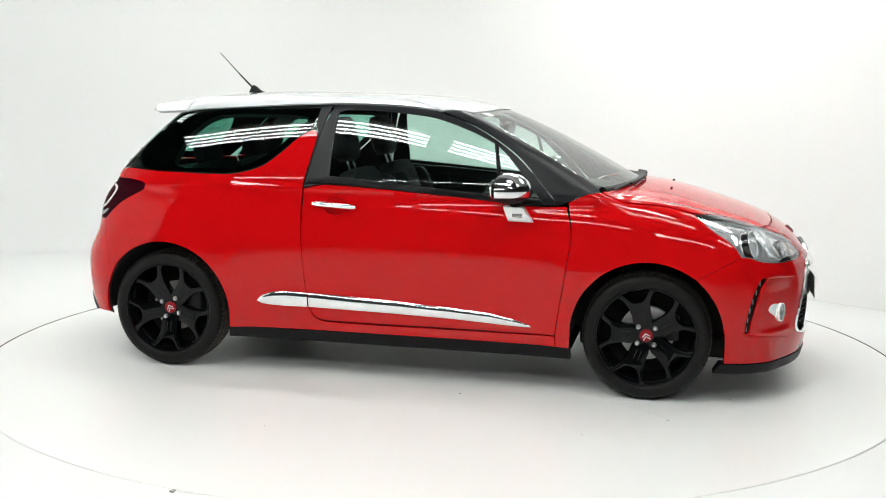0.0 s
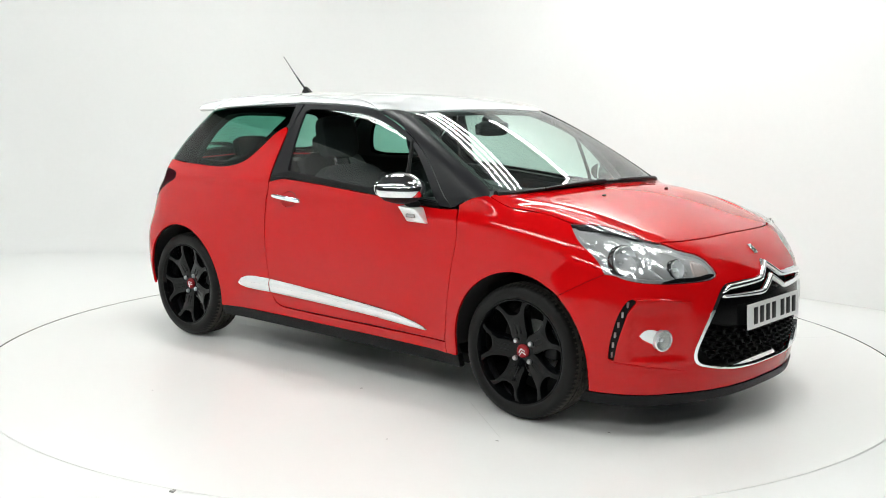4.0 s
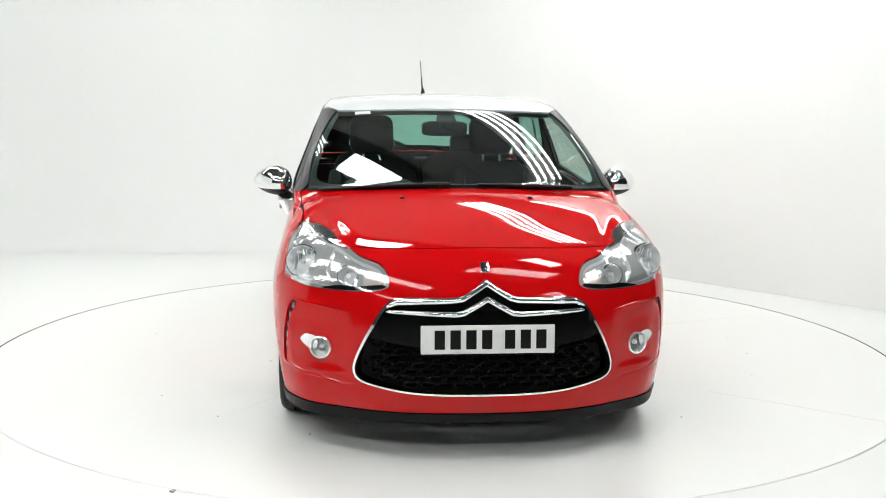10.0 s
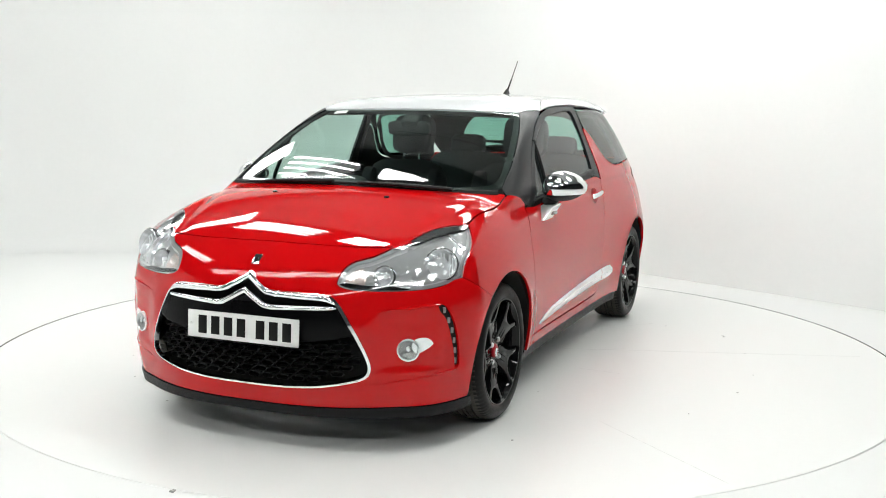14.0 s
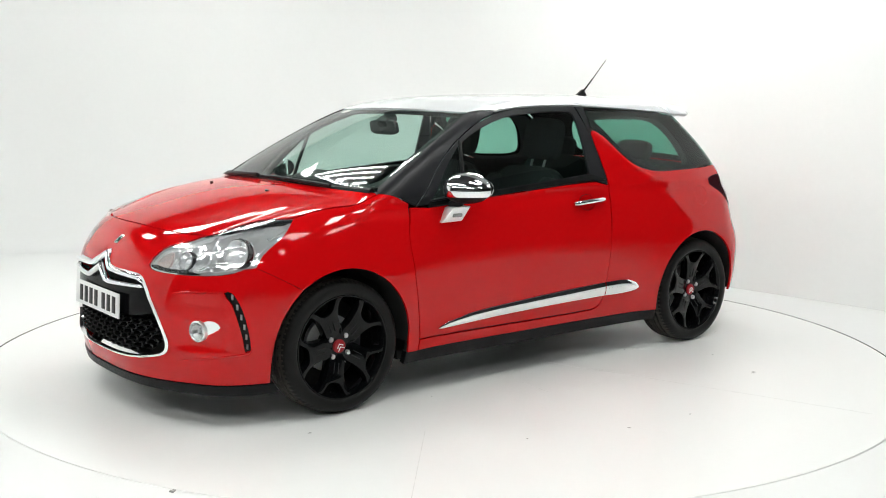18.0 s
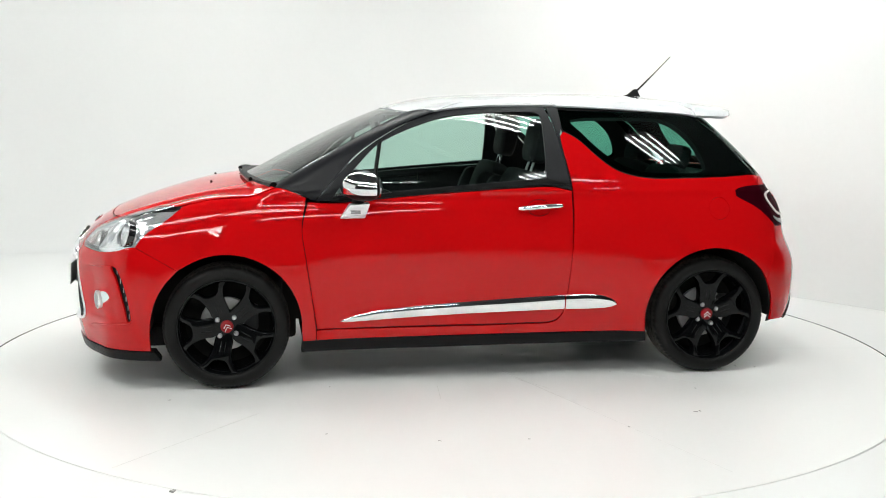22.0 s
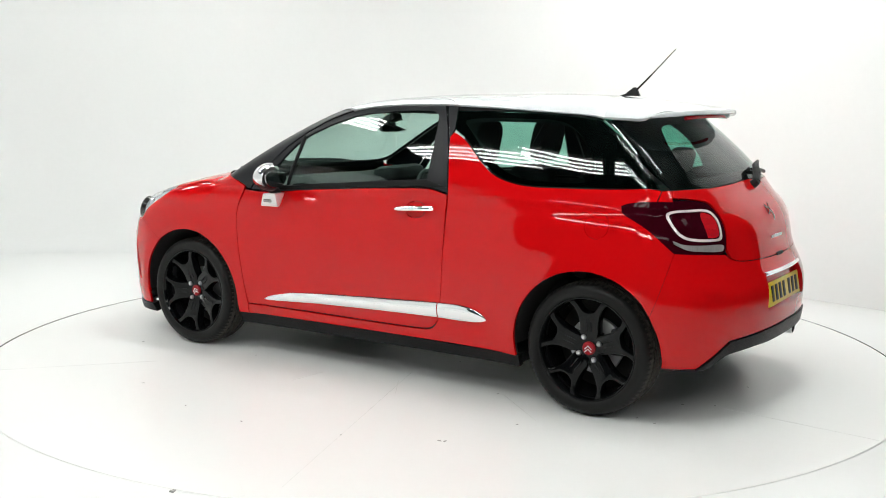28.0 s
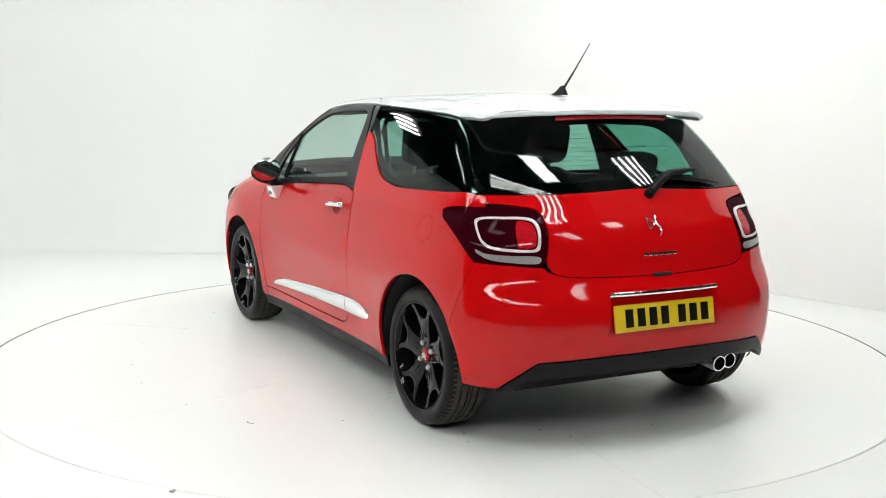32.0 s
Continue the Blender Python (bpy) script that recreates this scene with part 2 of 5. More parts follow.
def stage_walls():
    way = [(4.0, 0.07), (3.5, 0.6), (3.02, 1.11), (1.49, 2.73), (0.9, 3.33), (0.35, 3.80), (-0.3, 4.18), (-1.1, 4.42), (-2.0, 4.55), (-3.2, 4.60), (-4.2, 4.45), (-4.9, 4.0), (-5.3, 3.3), (-5.5, 2.2), (-5.55, 0.8), (-5.5, -0.8), (-5.4, -2.4), (-5.3, -4.0)]
    foot = [0.0, 0.0, 0.0, 0.0, 0.08, 0.3, 0.6, 0.9, 1.1, 1.2, 1.2, 1.2, 1.2, 1.2, 1.2, 1.2, 1.2, 1.2]
    path = Curve(*[(i, p[0]) for i, p in enumerate(way)]), Curve(*[(i, p[1]) for i, p in enumerate(way)]), Curve(*[(i, c) for i, c in enumerate(foot)])
    v, f, n = [], [], 0
    us = np.linspace(0, len(way) - 1, 121)
    for u in us:
        x, y, c = (float(q(u)) for q in path)
        dx, dy = (float(q(u + 0.01) - q(u - 0.01)) for q in path[:2])
        k = math.hypot(dx, dy)
        nx, ny = dy / k, -dx / k
        c = max(c, 0.0) + 0.002
        for j in range(17):
            a = math.pi / 2 * j / 16
            v.append((x - nx * c * (1 - math.sin(a)), y - ny * c * (1 - math.sin(a)), 0.002 + c * (1 - math.cos(a))))
        for z in (0.02, 0.35, 0.7, 0.98, 1.0):
            v.append((x, y, c + (WALL_TOP - c) * z))
    m = 22
    for i in range(len(us) - 1):
        for j in range(m - 1):
            f.append(((i + 1) * m + j, (i + 1) * m + j + 1, i * m + j + 1, i * m + j))
    # its back, 6 cm behind, and the top edge
    n = len(v)
    for i, u in enumerate(us):
        x, y = (float(q(u)) for q in path[:2])
        dx, dy = (float(q(u + 0.01) - q(u - 0.01)) for q in path[:2])
        k = math.hypot(dx, dy)
        for z in (0.0, WALL_TOP):
            v.append((x + dy / k * 0.06, y - dx / k * 0.06, z))
        v.append((x, y, WALL_TOP))
        v.append((x + dy / k * 0.06, y - dx / k * 0.06, WALL_TOP))
    for i in range(len(us) - 1):
        p, q = n + 4 * i, n + 4 * i + 4
        f += [(p, p + 1, q + 1, q), (p + 2, q + 2, q + 3, p + 3)]
    ob = new("wall_stage", mesh_of("wall_stage", v, f, wall_white))
    tagged(ob, "white painted studio wall curving into the floor", "wall", kind="structure")
    for name, size, at in (("wall_south", (18, 0.2, 5.2), (0, -9.1, 2.6)), ("wall_west", (0.2, 18, 5.2), (-9.1, 0, 2.6)), ("wall_hall_east", (0.2, 18, 5.2), (9.1, 0, 2.6)), ("wall_hall_north", (18, 0.2, 5.2), (0, 9.1, 2.6))):
        tagged(part(name, box(size, at), hall_dark, smooth=False), "dark wall of the hall behind the stage", "wall", kind="structure")
    bm = box((18.4, 18.4, 0.12), (0, 0, 5.26))
    tagged(part("ceiling", bm, ceiling_grey, smooth=False), "light grey sheet ceiling of the hall", "ceiling", kind="structure")
    for k in range(7):
        b = part("roof_beam", box((24, 0.12, 0.2), (0, 0, 0), m=pose(1.8 * (k - 3), 1.8 * (k - 3), 5.10, 0, 0, -45)), beam_grey, smooth=False)
        tagged(b, "dark steel purlin under the hall ceiling", "beam", "roof beams", "structure")
    # white sheets hung over one half of the stage, with open joints between them
    bm = bmesh.new()
    for i in range(9):
        for j in range(5):
            w, l = 0.52, 2.6
            u, t = 0.45 / math.sqrt(2) + w * (i + 0.5), l * (j - 2) + 0.6
            if u > 1.7 and t < -5.0:
                continue
            c = box((w - 0.035, l - 0.03, 0.02), (0, 0, 0), m=pose((u - t) / math.sqrt(2), (u + t) / math.sqrt(2), CANOPY_Z, 0, 0, 45))
            me = bpy.data.meshes.new("sheet")
            c.to_mesh(me)
            c.free()
            bm.from_mesh(me)
            bpy.data.meshes.remove(me)
    tagged(part("ceiling_canopy", bm, canopy_white, smooth=False), "white ceiling sheets hung above the stage", "ceiling", kind="structure")


DECK_JOINTS = [((-0.739, 2.22), (-0.204, 0.616)), ((-1.75, 0.31), (-2.46, 0.40)), ((1.60, 1.83), (1.05, 1.20)), ((0.80, -0.74), (1.30, -1.11)), ((-0.238, 0.777), (-0.36, 0.976)), ((0.179, 0.862), (0.199, 1.082)), ((-0.809, 0.705), (-1.123, 0.978)), ((-1.095, -0.378), (-1.299, -0.464))]
DECK_SCUFFS = [(-0.065, 1.722), (-0.944, 1.442), (-0.287, 0.268), (-0.768, 0.699), (-1.572, 0.716), (-1.57, 0.36), (-0.539, 1.623), (-1.703, 0.294), (-1.477, 0.682), (-1.732, -0.118), (-0.921, 1.451), (-1.081, 1.072),
               (1.456, 0.929), (0.768, 1.536), (0.703, 0.8), (0.311, 1.692), (0.315, -0.961), (-0.392, -1.676), (0.949, -1.435), (1.301, -1.138), (1.582, -0.725)]


def turntable():
    prof = [(0.0, 0.0), (TABLE_R - 0.004, 0.0), (TABLE_R, -0.004), (TABLE_R, -0.05), (0.0, -0.05)]
    ob = part("turntable", turned(prof, 200, axis="z"), deck_white)
    tagged(ob, "round white car turntable, lightly scuffed", "turntable", kind="structure")
    for (ax, ay), (bx, by) in DECK_JOINTS:
        a, d = math.atan2(by - ay, bx - ax), math.hypot(bx - ax, by - ay)
        part("deck_joint", box((d, 0.003, 0.0006), (0, 0, 0), m=pose((ax + bx) / 2, (ay + by) / 2, 0.0002, 0, 0, math.degrees(a))), joint_grey, ob, smooth=False)
    rng = random.Random(4)
    for x, y in DECK_SCUFFS:
        n = rng.randint(5, 8)
        size, long = rng.uniform(0.003, 0.006), rng.uniform(1.0, 2.6)
        ring = [(size * long * rng.uniform(0.6, 1.2) * math.cos(2 * math.pi * k / n), size * rng.uniform(0.6, 1.2) * math.sin(2 * math.pi * k / n)) for k in range(n)]
        part("scuff_mark", prism(ring, 0.0005, 0, pose(x, y, 0.0001, 0, 0, rng.uniform(0, 180))), scuff_grey, ob, smooth=False)
    return ob


# ceiling lights: x, y, turn, length, width, number of tubes (0: one plain panel)
LIGHTS = [(0.80, 1.36, 30, 2.0, 0.36, 4), (-1.72, 1.27, 41, 1.35, 0.36, 4), (2.35, -0.60, 54, 1.1, 0.36, 4), (-0.66, 0.17, 47, 0.85, 0.34, 0), (1.15, -1.45, 42, 0.75, 0.24, 0),
          (1.00, -2.25, 70, 1.2, 0.36, 4), (-2.95, -2.10, 67, 1.6, 0.36, 4), (-1.75, -2.55, 57, 1.1, 0.36, 4), (-0.60, -3.30, 53, 1.2, 0.36, 4), (2.90, -2.40, 54, 0.8, 0.36, 4), (2.70, -4.30, 56, 1.3, 0.36, 4)]
# unseen fill lights, added further off over the hall and beside the wall
LIGHTS += [(-3.4, -0.4, 10, 1.4, 0.36, 4), (-2.9, 2.4, 80, 1.6, 0.36, 4), (-4.3, 2.4, 20, 0.7, 0.36, 4), (-3.4, -4.6, 55, 2.0, 0.36, 4), (-1.6, -5.9, 75, 2.2, 0.40, 4), (0.9, -6.1, 80, 2.0, 0.40, 4)]
# a slim strip along the top of the wall
LIGHTS += [(1.62, 2.32, 43, 1.7, 0.11, 2)]
LIGHT_Z = 3.3


def ceiling_lights():
    for x, y, turn, length, width, tubes in LIGHTS:
        base = new("ceiling_light")
        base.matrix_basis = pose(x, y, LIGHT_Z, 0, 0, turn)
        tagged(base, "bright fluorescent tube light hung under the ceiling, some added as unseen fill" if tubes else "plain bright softbox panel hung under the ceiling", "ceiling light", "studio lights")
        part("housing", box((width + 0.04, length + 0.06, 0.05), (0, 0, 0.085), 0.008), housing_grey, base)
        if tubes:
            for k in range(tubes):
                u = (k - (tubes - 1) / 2) * width / (tubes - 0.35)
                part("tube", tube([(u, -length / 2, 0.018), (u, length / 2, 0.018)], 0.0170, 8), tube_glow, base)
        else:
            part("diffuser", box((width, length, 0.02), (0, 0, 0.03)), panel_glow, base, smooth=False)
        for s in (-1, 1):
            part("hanger", tube([(0, s * length * 0.4, 0.1), (0, s * length * 0.4, CANOPY_Z - LIGHT_Z if x + y > 1.6 else 1.88)], 0.004, 6), steel, base)


stage()
stage_walls()
table = turntable()
marker = part("floor_marker", prism([(-0.009, -0.010), (0.009, -0.010), (0.005, 0.010), (-0.005, 0.010)], 0.006, 0.001, pose(-0.958, -2.318, 0.0, 0, 0, -23)), scuff_grey)
tagged(marker, "small grey marker beside the turntable edge", "marker")
ceiling_lights()
# ---- the car's form: one implicit skin, cut into panels further down ----
# car space: x forwards, y to the car's left, z up, origin on the ground midway between the axles


WHEEL_X, WHEEL_Z = 1.23, 0.305
waist = Curve((2.1, 0.765), (1.6, 0.826), (1.2, 0.838), (0.6, 0.832), (0, 0.832), (-0.6, 0.838), (-1.2, 0.846), (-1.6, 0.82), (-2.0, 0.765))
belt = Curve((1.9, 0.66), (1.5, 0.72), (1.0, 0.757), (0.6, 0.778), (0, 0.788), (-0.5, 0.788), (-1.0, 0.783), (-1.4, 0.748), (-1.6, 0.705))
cant = Curve((1.0, 0.60), (0.6, 0.625), (0.1, 0.648), (-0.4, 0.65), (-0.9, 0.632), (-1.3, 0.595), (-1.6, 0.55))
tuck = Curve((0.15, -0.055), (0.25, -0.034), (0.36, -0.018), (0.5, -0.004), (0.62, 0.0))
hood_top = Curve((2.1, 0.625), (1.9, 0.770), (1.6, 0.897), (1.26, 0.985), (0.9, 1.012), (0.3, 1.03), (-1.0, 1.055), (-1.9, 1.03))
nose = Curve((0.1, 1.975), (0.25, 2.012), (0.45, 2.028), (0.62, 2.012), (0.8, 1.95))
tail = Curve((0.15, -1.80), (0.28, -1.872), (0.45, -1.90), (0.60, -1.885), (0.70, -1.838), (0.80, -1.815), (0.90, -1.776), (1.05, -1.665))
screen = Curve((1.5, 0.775), (1.135, 1.0), (0.754, 1.205), (0.376, 1.367), (0.1, 1.455))  # height of the windscreen by x
backlight = Curve((0.85, -1.70), (0.95, -1.715), (1.05, -1.655), (1.18, -1.52), (1.3, -1.375), (1.4, -1.24))
roof_top = Curve((0.6, 1.335), (0.2, 1.404), (-0.45, 1.437), (-1.0, 1.430), (-1.55, 1.367))


def smax(a, b, k):
    h = np.maximum(k - np.abs(a - b), 0) / k
    return np.maximum(a, b) + h * h * k / 4


def ramp(v, a, b):
    u = np.clip((v - a) / (b - a), 0, 1)
    return u * u * (3 - 2 * u)


def side(x, z):
    """Half the car's width at x and z."""
    a, b, c = waist(x), belt(x), cant(x)
    low = a + tuck(np.minimum(z, 0.62))
    u = np.clip((z - 0.6) / 0.4, 0, 1)
    mid = a + (b - a) * u**1.9
    v = np.maximum(z - 1.0, 0) / 0.35
    high = b + (c - b) * (0.82 * v + 0.18 * v * v)
    y = np.where(z < 0.6, low, np.where(z < 1.0, mid, high))
    for wx in (WHEEL_X, -WHEEL_X):
        r = np.hypot(x - wx, z - WHEEL_Z)
        y = y + 0.014 * np.exp(-(((r - 0.35) / 0.10) ** 2)) * (z < 1.2)
    # hollow of the door above the sill
    y = y - 0.010 * np.exp(-(((z - 0.47) / 0.10) ** 2)) * np.exp(-((np.abs(x - 0.1) / 0.6) ** 4))
    return y


def skin(p):
    """Below 0 inside the car."""
    x, y, z = p[..., 0], np.abs(p[..., 1]), p[..., 2]
    s = y - side(x, z)
    # a shallow crease along each side of the bonnet
    valley = 0.006 * np.exp(-(((y - 0.69 + 0.24 * (x - 1.1)) / 0.036) ** 2)) * ramp(-x, -1.80, -1.70)
    hood = (z - hood_top(x) + 0.10 * y**2 + valley) * 0.95
    front = (x - nose(z) + 0.62 * y**2.7 - 0.036 * ramp(y, 0.55, 0.80)) * 0.9
    # hollow round the fog lamp, with a fold at its outer end
    front = front + 0.012 * ramp(y, 0.50, 0.60) * ramp(-y, -0.765, -0.735) * ramp(z, 0.325, 0.37) * ramp(-z, -0.60, -0.52)
    # groove over the chin
    front = front + 0.004 * np.exp(-(((z - 0.262 - 0.10 * y * y) / 0.014) ** 2)) * ramp(y, 0.42, 0.55)
    rear = (tail(z) - x + 0.37 * y**2.45) * 0.95
    low = smax(smax(smax(front, hood, 0.10), s, 0.12), rear, 0.14)
    glass = (z - screen(x + 0.29 * y**2) + 0.010) * 0.88
    back = (backlight(z) - x + 0.34 * y**2.3) * 0.72
    roof = z - roof_top(x) + 0.085 * y**2
    within = s * 0.92 + 0.03 * np.clip((0.95 - z) / 0.06, 0, 1)
    top = smax(smax(smax(glass, roof, 0.03), back, 0.06), within, 0.055)
    top = np.maximum(top, 0.84 - z)
    return -smax(-low, -top, 0.03)


def normal(p, body=skin):
    e = 2e-3
    g = np.stack([body(p + np.eye(3)[i] * e) - body(p - np.eye(3)[i] * e) for i in range(3)], -1)
    return g / np.linalg.norm(g, axis=-1, keepdims=True)
# ---- panels cut from the skin ----
from mathutils.geometry import delaunay_2d_cdt

car = new("car")
tagged(car, "glossy red three-door hatchback with white roof and black alloy wheels", "car")

FRONT_X, REAR_X, BARREL_Z = 1.0, -1.0, 0.5


def ways(view, ab):
    """Start and direction of the rays by which a view looks at the skin."""
    a, b = ab[:, 0], ab[:, 1]
    o = np.zeros(len(ab))
    if view == "side":
        return np.stack([a, o + 1.6, b], -1), np.stack([o, o - 1, o], -1)
    if view == "top":
        return np.stack([a, b, o + 2.0], -1), np.stack([o, o, o - 1], -1)
    if view == "barrel":
        c, s = np.cos(b), np.sin(b)
        return np.stack([a, 1.8 * c, BARREL_Z + 1.8 * s], -1), np.stack([o, -c, -s], -1)
    x, k = (FRONT_X, 1) if view == "front" else (REAR_X, -1)
    c, s = np.cos(a), np.sin(a)
    return np.stack([x + k * 1.7 * c, 1.7 * s, b], -1), np.stack([-k * c, -s, o], -1)


def flat(view, p):
    x, y, z = p[:, 0], p[:, 1], p[:, 2]
    if view == "side":
        return np.stack([x, z], -1)
    if view == "top":
        return np.stack([x, y], -1)
    if view == "barrel":
        return np.stack([x, np.arctan2(z - BARREL_Z, y)], -1)
    return np.stack([np.arctan2(y, x - FRONT_X) if view == "front" else np.arctan2(y, REAR_X - x), z], -1)


SPAN = {"side": (1, 1), "top": (1, 1), "barrel": (1, 0.85), "front": (0.9, 1), "rear": (0.85, 1)}


def cast(view, ab, body=None):
    ab = np.atleast_2d(np.asarray(ab, float))
    start, way = ways(view, ab)
    d = np.linspace(0, 1.75, 110)
    body = body or skin
    inside = body(start[:, None] + d[None, :, None] * way[:, None]) < 0
    first = inside.argmax(1)
    lo, hi = d[np.maximum(first - 1, 0)], d[first]
    for _ in range(22):
        m = (lo + hi) / 2
        hit = body(start + m[:, None] * way) < 0
        hi, lo = np.where(hit, m, hi), np.where(hit, lo, m)
    return start + ((lo + hi) / 2)[:, None] * way


def rounded(points, step=0.02):
    """A closed outline: smooth through its points, with a corner at those that carry a third value."""
    pts = [np.array(p[:2], float) for p in points]
    sharp = [len(p) > 2 for p in points]
    n, out = len(pts), []
    for i in range(n):
        p0, p1, p2, p3 = pts[i - 1], pts[i], pts[(i + 1) % n], pts[(i + 2) % n]
        d = max(np.linalg.norm(p2 - p1), 1e-9)
        m1 = (p2 - p1) if sharp[i] else (p2 - p0) * d / (d + max(np.linalg.norm(p1 - p0), 1e-9))
        m2 = (p2 - p1) if sharp[(i + 1) % n] else (p3 - p1) * d / (d + max(np.linalg.norm(p3 - p2), 1e-9))
        k = max(int(d / step), 1)
        for j in range(k):
            u = j / k
            out.append(p1 * (2 * u**3 - 3 * u**2 + 1) + m1 * (u**3 - 2 * u**2 + u) + p2 * (3 * u**2 - 2 * u**3) + m2 * (u**3 - u**2))
    return np.array(out)


def within(poly, p):
    x, y = p[:, 0], p[:, 1]
    hit = np.zeros(len(p), bool)
    for (ax, ay), (bx, by) in zip(poly, np.roll(poly, -1, 0)):
        cross = ((ay > y) != (by > y)) & (x < (bx - ax) * (y - ay) / (by - ay + 1e-12) + ax)
        hit ^= cross
    return hit


def inset(poly, d):
    """The outline drawn in by d."""
    area = 0.5 * np.sum(poly[:, 0] * np.roll(poly[:, 1], -1) - np.roll(poly[:, 0], -1) * poly[:, 1])
    if area < 0:
        poly = poly[::-1]
    e = np.roll(poly, -1, 0) - poly
    e /= np.linalg.norm(e, axis=1, keepdims=True) + 1e-12
    n = np.stack([-e[:, 1], e[:, 0]], -1)
    b = n + np.roll(n, 1, 0)
    b /= np.maximum((b * np.roll(n, 1, 0)).sum(1, keepdims=True), 0.35)
    return poly + d * b


def fill(poly, step, holes=()):
    """Triangles over an outline."""
    lo, hi = poly.min(0), poly.max(0)
    xs, ys = np.arange(lo[0], hi[0], step), np.arange(lo[1], hi[1], step)
    grid = np.stack(np.meshgrid(xs, ys), -1).reshape(-1, 2)
    grid[:, 0] += (np.round((grid[:, 1] - lo[1]) / step) % 2) * step / 2
    keep = within(inset(poly, step * 0.45), grid)
    for h in holes:
        keep &= ~within(inset(h, -step * 0.45), grid)
    pts = np.concatenate([poly, *holes, grid[keep]])
    edges, at = [], 0
    for ring in (poly, *holes):
        n = len(ring)
        edges += [(at + i, at + (i + 1) % n) for i in range(n)]
        at += n
    v, _, f, *_ = delaunay_2d_cdt([Vector(map(float, p)) for p in pts], edges, [], 0, 1e-6)
    v = np.array([tuple(p) for p in v])
    f = np.array([tuple(t) for t in f])
    mid = v[f].mean(1)
    ok = within(poly, mid)
    for h in holes:
        ok &= ~within(h, mid)
    f = f[ok]
    used = np.unique(f)
    back = np.full(len(v), -1)
    back[used] = np.arange(len(used))
    return v[used], back[f]


def rim_loops(f):
    """Boundary edges of the triangles, in their turning sense."""
    seen = {}
    for t in f:
        for a, b in ((t[0], t[1]), (t[1], t[2]), (t[2], t[0])):
            seen[(a, b)] = True
    return [e for e in seen if (e[1], e[0]) not in seen]


def cut(view, outline, step=0.022, gap=0.0022, sink=0.0, rim=0.012, holes=(), crown=0.0, edge_width=0.03, body=None):
    """Verts, faces and normals of a panel: the outline laid on the skin, sunk by sink, with a turned-in rim."""
    k = np.array(SPAN[view])
    poly = inset(np.asarray(outline) * k, gap)
    rings = [inset(np.asarray(h) * k, -gap) for h in holes]
    ab, f = fill(poly, step, rings)
    p = cast(view, ab / k, body)
    n = normal(p) if body is None else normal(p, body)
    a, b, c = p[f[:, 0]], p[f[:, 1]], p[f[:, 2]]
    turn = (np.cross(b - a, c - a) * n[f[:, 0]]).sum(1) < 0
    f[turn] = f[turn][:, ::-1]
    if crown:
        edge = np.min([np.linalg.norm(ab[:, None] - r[None], axis=2).min(1) for r in [poly]], axis=0)
        p = p + n * (crown * np.sqrt(1 - (1 - np.minimum(edge / edge_width, 1)) ** 2))[:, None]
    p = p - n * sink
    if rim:
        loops = rim_loops(f)
        v2, n2, f2 = [], [], []
        base = len(p)
        for i, j in loops:
            e = p[j] - p[i]
            out = np.cross(e, n[i])
            out /= np.linalg.norm(out) + 1e-12
            q = len(v2) + base
            v2 += [p[i], p[j], p[j] - rim * n[j], p[i] - rim * n[i]]
            n2 += [out] * 4
            f2.append((q, q + 3, q + 2, q + 1))
        p, n = np.concatenate([p, v2]), np.concatenate([n, n2])
        f = [tuple(t) for t in f] + f2
    return p, f, n


def sheet(name, made, material, parent=car, label="", mirror=False):
    p, f, n = made
    if mirror:
        p, n = p * (1, -1, 1), n * (1, -1, 1)
        f = [tuple(t)[::-1] for t in f]
    return hang(new(name, mesh_of(name, p, f, material, n)), parent, label)


def both(name, made, material, parent=car, label=""):
    """The panel on the car's left and its mirror image on the right."""
    return sheet(name, made, material, parent, label), sheet(name, made, material, parent, label, True)


def arch(x, r, a0, a1, n=14):
    return [(x + r * math.cos(a), WHEEL_Z + r * math.sin(a)) for a in (a0 + (a1 - a0) * i / n for i in range(n + 1))]


def trace(view, *runs):
    """An outline in one view from runs of points drawn in other views."""
    out = []
    for drawn, pts in runs:
        q = np.array([p[:2] for p in pts], float)
        ab = flat(view, cast(drawn, q)) if drawn != view else q
        out += [(*c, 1) if len(p) > 2 else tuple(c) for c, p in zip(ab, pts)]
    return out


def mirrored(pts):
    """A run of points, then its mirror image backwards (second value is across the car)."""
    return list(pts) + [(p[0], -p[1], *p[2:]) for p in reversed(pts)]


ARCH = 0.352
crest_tip = -1.545


def crest(p):
    """The roof carried on as a tail spoiler."""
    x, y, z = p[..., 0], np.abs(p[..., 1]), p[..., 2]
    roof = z - roof_top(x) + 0.085 * y**2
    return smax(smax(roof, (y - side(x, z)) * 0.92, 0.055), (crest_tip + 0.42 * y**2 - x) * 0.9, 0.03)


def mirror_phi(pts, whole=0.0):
    """Closes a half outline, drawn from one middle point to the other, over the car's middle line."""
    return list(pts) + [(whole - p[0], *p[1:]) if whole is not None else (p[0], -p[1], *p[2:]) for p in reversed(pts[1:-1])]


